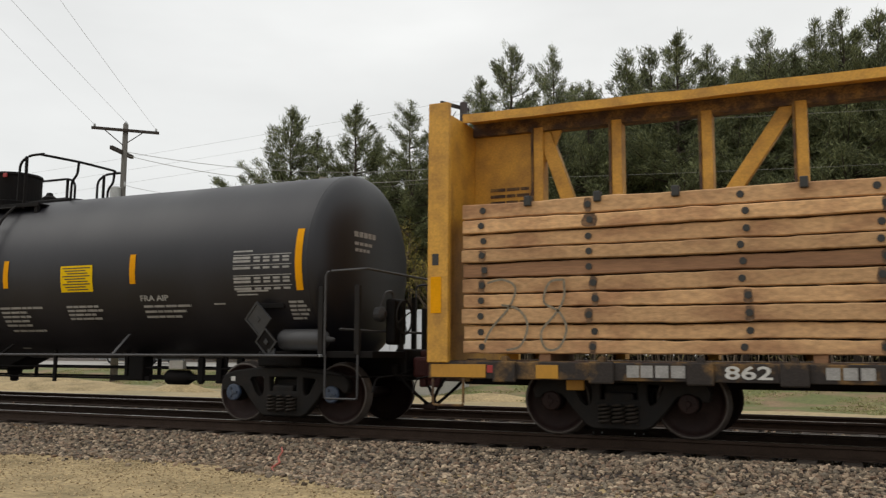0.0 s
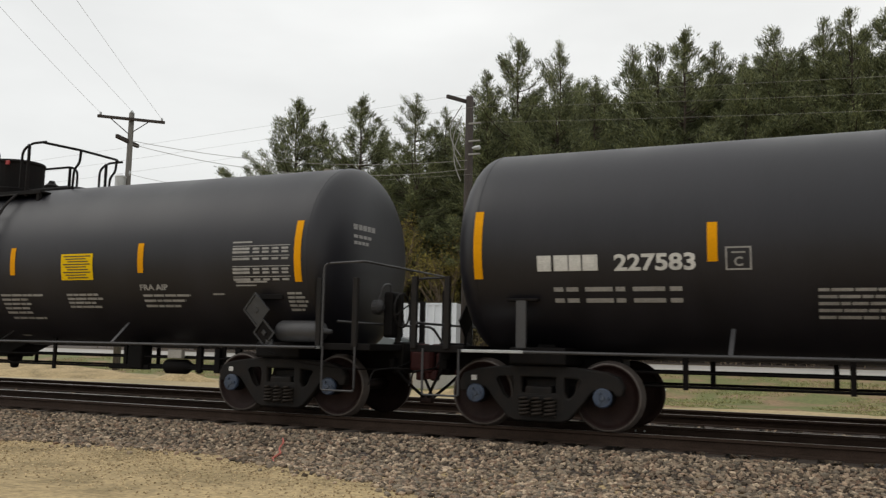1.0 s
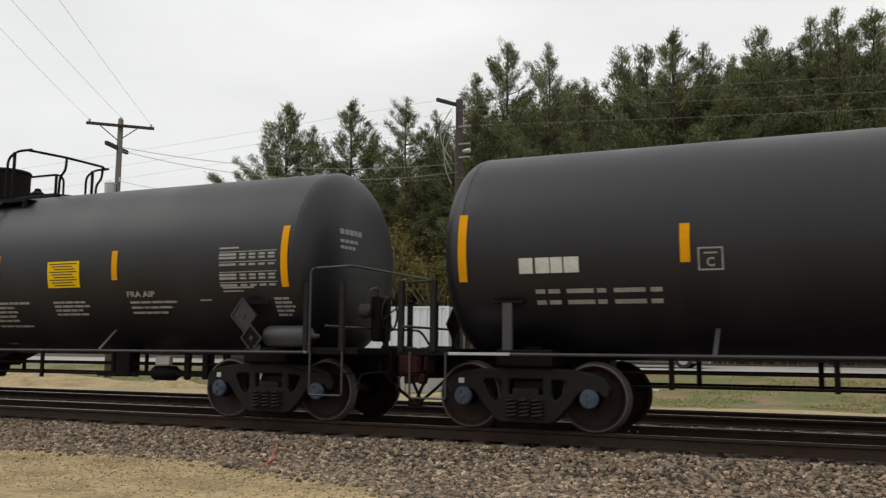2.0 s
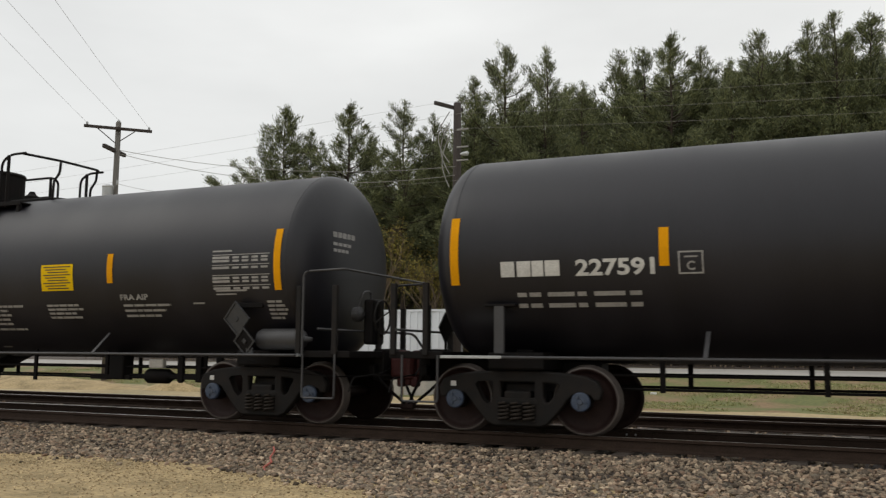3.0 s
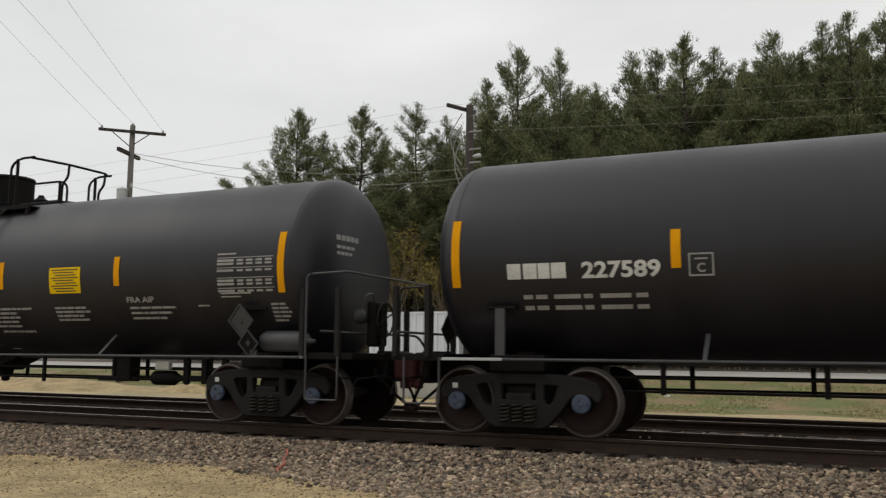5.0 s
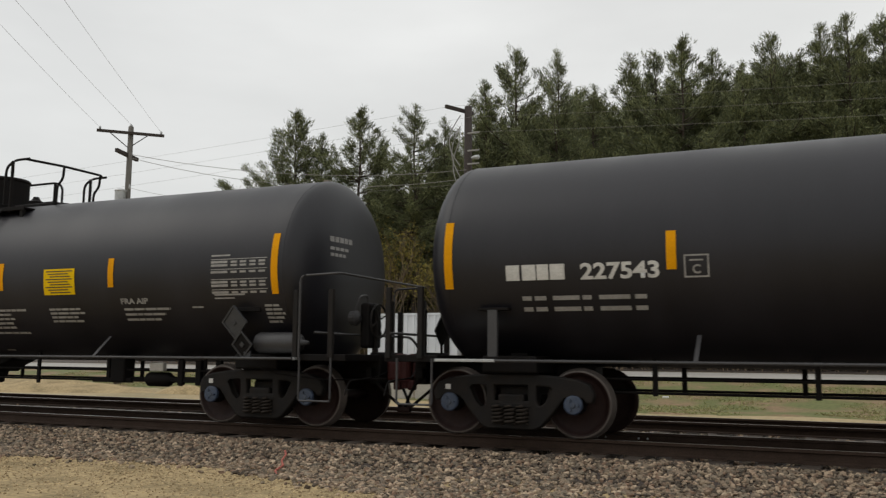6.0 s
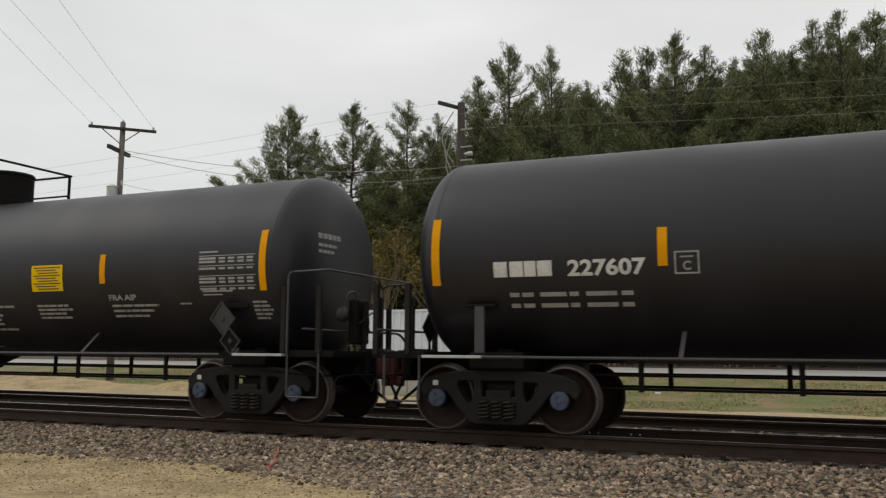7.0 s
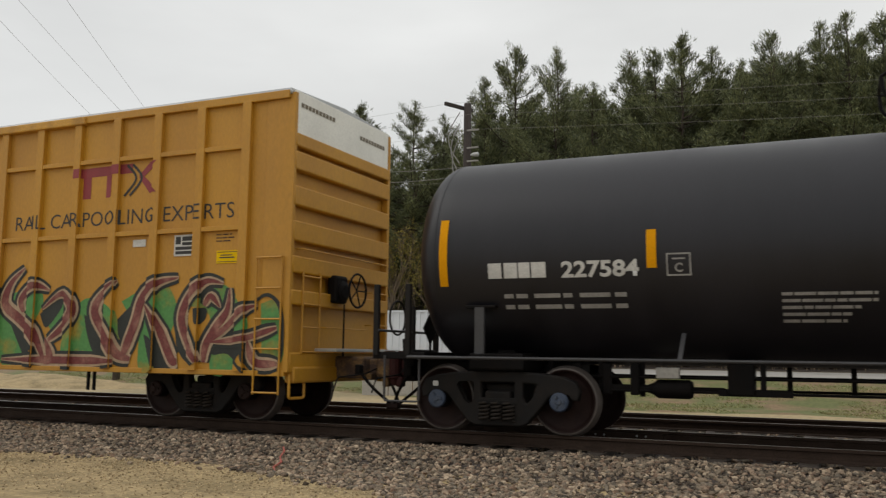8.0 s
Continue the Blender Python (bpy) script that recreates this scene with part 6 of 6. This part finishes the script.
def leafy_tree(name, x, y, top, wide, seed, label, leaves, material, leaf=0.10):
    """A small broad-leaved tree with forking limbs; leaves = how many per twig."""
    rng, rnd = np.random.default_rng(seed), random.Random(seed)
    base = lerp(y, PROFILE)
    H = top - base
    bm = bmesh.new()
    tips = []

    def limb(p, d, L, r, depth):
        q = p + d * L * 0.5 + Vector((rnd.uniform(-1, 1), rnd.uniform(-1, 1), 0)) * L * 0.06
        e = p + d * L
        add_tube(bm, [p, q, e], r, 5 if depth > 1 else 3, r * 0.55, False)
        if depth < 3:
            tips.append((q, d))
        tips.append((e, d)) if depth == 0 else None
        if depth:
            for _ in range(rnd.choice((2, 3, 3, 4))):
                nd = (d + Vector((rnd.uniform(-1, 1) * wide, rnd.uniform(-1, 1) * wide, rnd.uniform(-0.2, 0.5)))).normalized()
                limb(p + d * L * rnd.uniform(0.45, 1.0), nd, L * rnd.uniform(0.55, 0.8), r * 0.6, depth - 1)
    for _ in range(3):
        limb(Vector((rnd.uniform(-0.3, 0.3), rnd.uniform(-0.3, 0.3), -0.2)), Vector((rnd.uniform(-0.15, 0.15), rnd.uniform(-0.15, 0.15), 1)).normalized(), H * 0.42, H * 0.011, 4)
    t = thing(name, label, "tree", at=pose(x, y, base))
    part("branchwork", bm, "twig", t)
    if leaves:
        c = np.array([tuple(p) for p, _ in tips])
        c = np.repeat(c, leaves, 0) + rng.normal(size=(len(c) * leaves, 3)) * 0.22
        w = rng.normal(size=c.shape)
        w /= np.linalg.norm(w, axis=1, keepdims=True)
        v, f = blades(c, w, rng, leaf * 1.6, leaf * 0.5)
        me = bpy.data.meshes.new("leaves")
        me.from_pydata(v.tolist(), [], f.tolist())
        me.materials.append(M[material])
        part("leaves", me, "", t)
    return t


leafy_tree("young_tree", -23.6, 45.2, 9.4, 0.55, 3, "young broad-leaved tree with yellowish spring leaves", 7, "bud")
leafy_tree("young_tree", -20.8, 46.0, 7.5, 0.55, 8, "young broad-leaved tree with yellowish spring leaves", 5, "bud")
leafy_tree("young_tree", -10.6, 44.5, 7.2, 0.55, 5, "young broad-leaved tree with olive spring leaves", 6, "bud")
leafy_tree("bare_tree", -40.0, 51.0, 12.6, 0.60, 9, "bare leafless tree at the wood's edge", 0, "bud")
leafy_tree("bare_tree", -37.5, 52.0, 12.8, 0.60, 12, "bare leafless tree at the wood's edge", 1, "brush")
leafy_tree("young_tree", -17.0, 45.5, 6.5, 0.6, 14, "leafless young tree before the pines", 1, "brush")
leafy_tree("young_tree", -5.0, 46.0, 6.0, 0.6, 15, "leafless young tree before the pines", 1, "brush")


def understory():
    rng, rnd = np.random.default_rng(77), random.Random(77)
    bm = bmesh.new()
    pts = []
    for _ in range(1150):
        x, y = rnd.uniform(-46, 9), rnd.uniform(45, 58)
        h = rnd.uniform(1.2, 6.5)
        b = lerp(y, PROFILE)
        lean = Vector((rnd.uniform(-0.25, 0.25), rnd.uniform(-0.2, 0.2), 0)) * h
        add_tube(bm, [(x, y, b), Vector((x, y, b + h * 0.55)) + lean * 0.4, Vector((x, y, b + h)) + lean], 0.03, 3, 0.006, False)
        for _ in range(40):
            pts.append((x + lean.x * 0.6 + rnd.gauss(0, 0.45), y + rnd.gauss(0, 0.45), b + h * rnd.uniform(0.15, 1.05)))
    v, f = blades(np.array(pts), rng.normal(size=(len(pts), 3)) * 0.6, rng, 0.30, 0.07)
    me = mesh_of("undergrowth", bm, "twig")
    tagged(new("undergrowth", me), "bare brown saplings and brush under the pines", "undergrowth", kind="stuff")
    lf = bpy.data.meshes.new("brush_leaves")
    lf.from_pydata(v.tolist(), [], f.tolist())
    lf.materials.append(M["brush"])
    tagged(new("brush_leaves", lf), "sparse olive and brown brush leaves", "undergrowth", kind="stuff")


understory()


def grass():
    rng = np.random.default_rng(5)
    n = 90000
    x, y = rng.uniform(-34, 4, n), 21.0 + 13.2 * rng.uniform(0, 1, n)
    keep = np.array([noise.noise((a * 0.35, b * 0.5, 4)) + 0.25 * noise.noise((a * 1.5, b * 1.5, 8)) > -0.12 and bank(a, b) > height(a, b) for a, b in zip(x, y)])
    x, y = x[keep], y[keep]
    z = np.array([bank(a, b) for a, b in zip(x, y)])
    w = rng.normal(size=(len(x), 3)) * (0.8, 0.8, 0.2) + (0, -0.2, 0.7)
    v, f = blades(np.stack([x, y, z], 1), w, rng, 0.06, 0.02)
    me = bpy.data.meshes.new("grass")
    me.from_pydata(v.tolist(), [], f.tolist())
    me.materials.append(M["blade"])
    tagged(new("grass", me), "short patchy green and straw-coloured grass on the bank", "grass", kind="stuff")


grass()
for x, y, w in ((-5.3, 28.4, 0.09), (-8.1, 27.6, 0.05), (-3.2, 30.0, 0.07)):
    bm = box(x - w, x + w, y - w * 0.6, y + w * 0.6, bank(x, y) - 0.01, bank(x, y) + 0.05, 0.012)
    tagged(part("litter", bm, "pvc"), "crumpled scrap of white paper on the grass", "litter")

# ---- what moves ----


def motions():
    times = [0, 1 / 30] + [0.5 * k for k in range(1, 16)] + [8 - 1 / 30, 8]
    train = [(c, -PITCH * k) for k, c in enumerate(TANKS)] + [(CENTERBEAM, PITCH), (LOAD, PITCH), (BOXCAR, -8 * PITCH)]
    turn = math.degrees(SPEED / WHEEL_R)
    for car, off in train:
        walk(car, [(t, pose(START + off + SPEED * t, LINE_Y, 0)) for t in times])
        for tr in [o for o in car.children if o.name.startswith("truck")]:
            for ws in [o for o in tr.children if o.name.startswith("wheelset")]:
                x, y, z = ws.location
                walk(ws, [(k / 30, pose(x, y, z, 0, turn * k / 30, 0)) for k in range(241)])
    z = lerp(38, PROFILE) + 0.03
    walk(ROAD_CAR, [(t, pose(-3.0 + 14 * (t - 2.3), 38, z)) for t in times])
    for wh in [o for o in ROAD_CAR.children if o.name.startswith("wheel")]:
        x, y, zz = wh.location
        walk(wh, [(k / 30, pose(x, y, zz, 0, math.degrees(14 / 0.34) * k / 30, 0)) for k in range(241)])


motions()
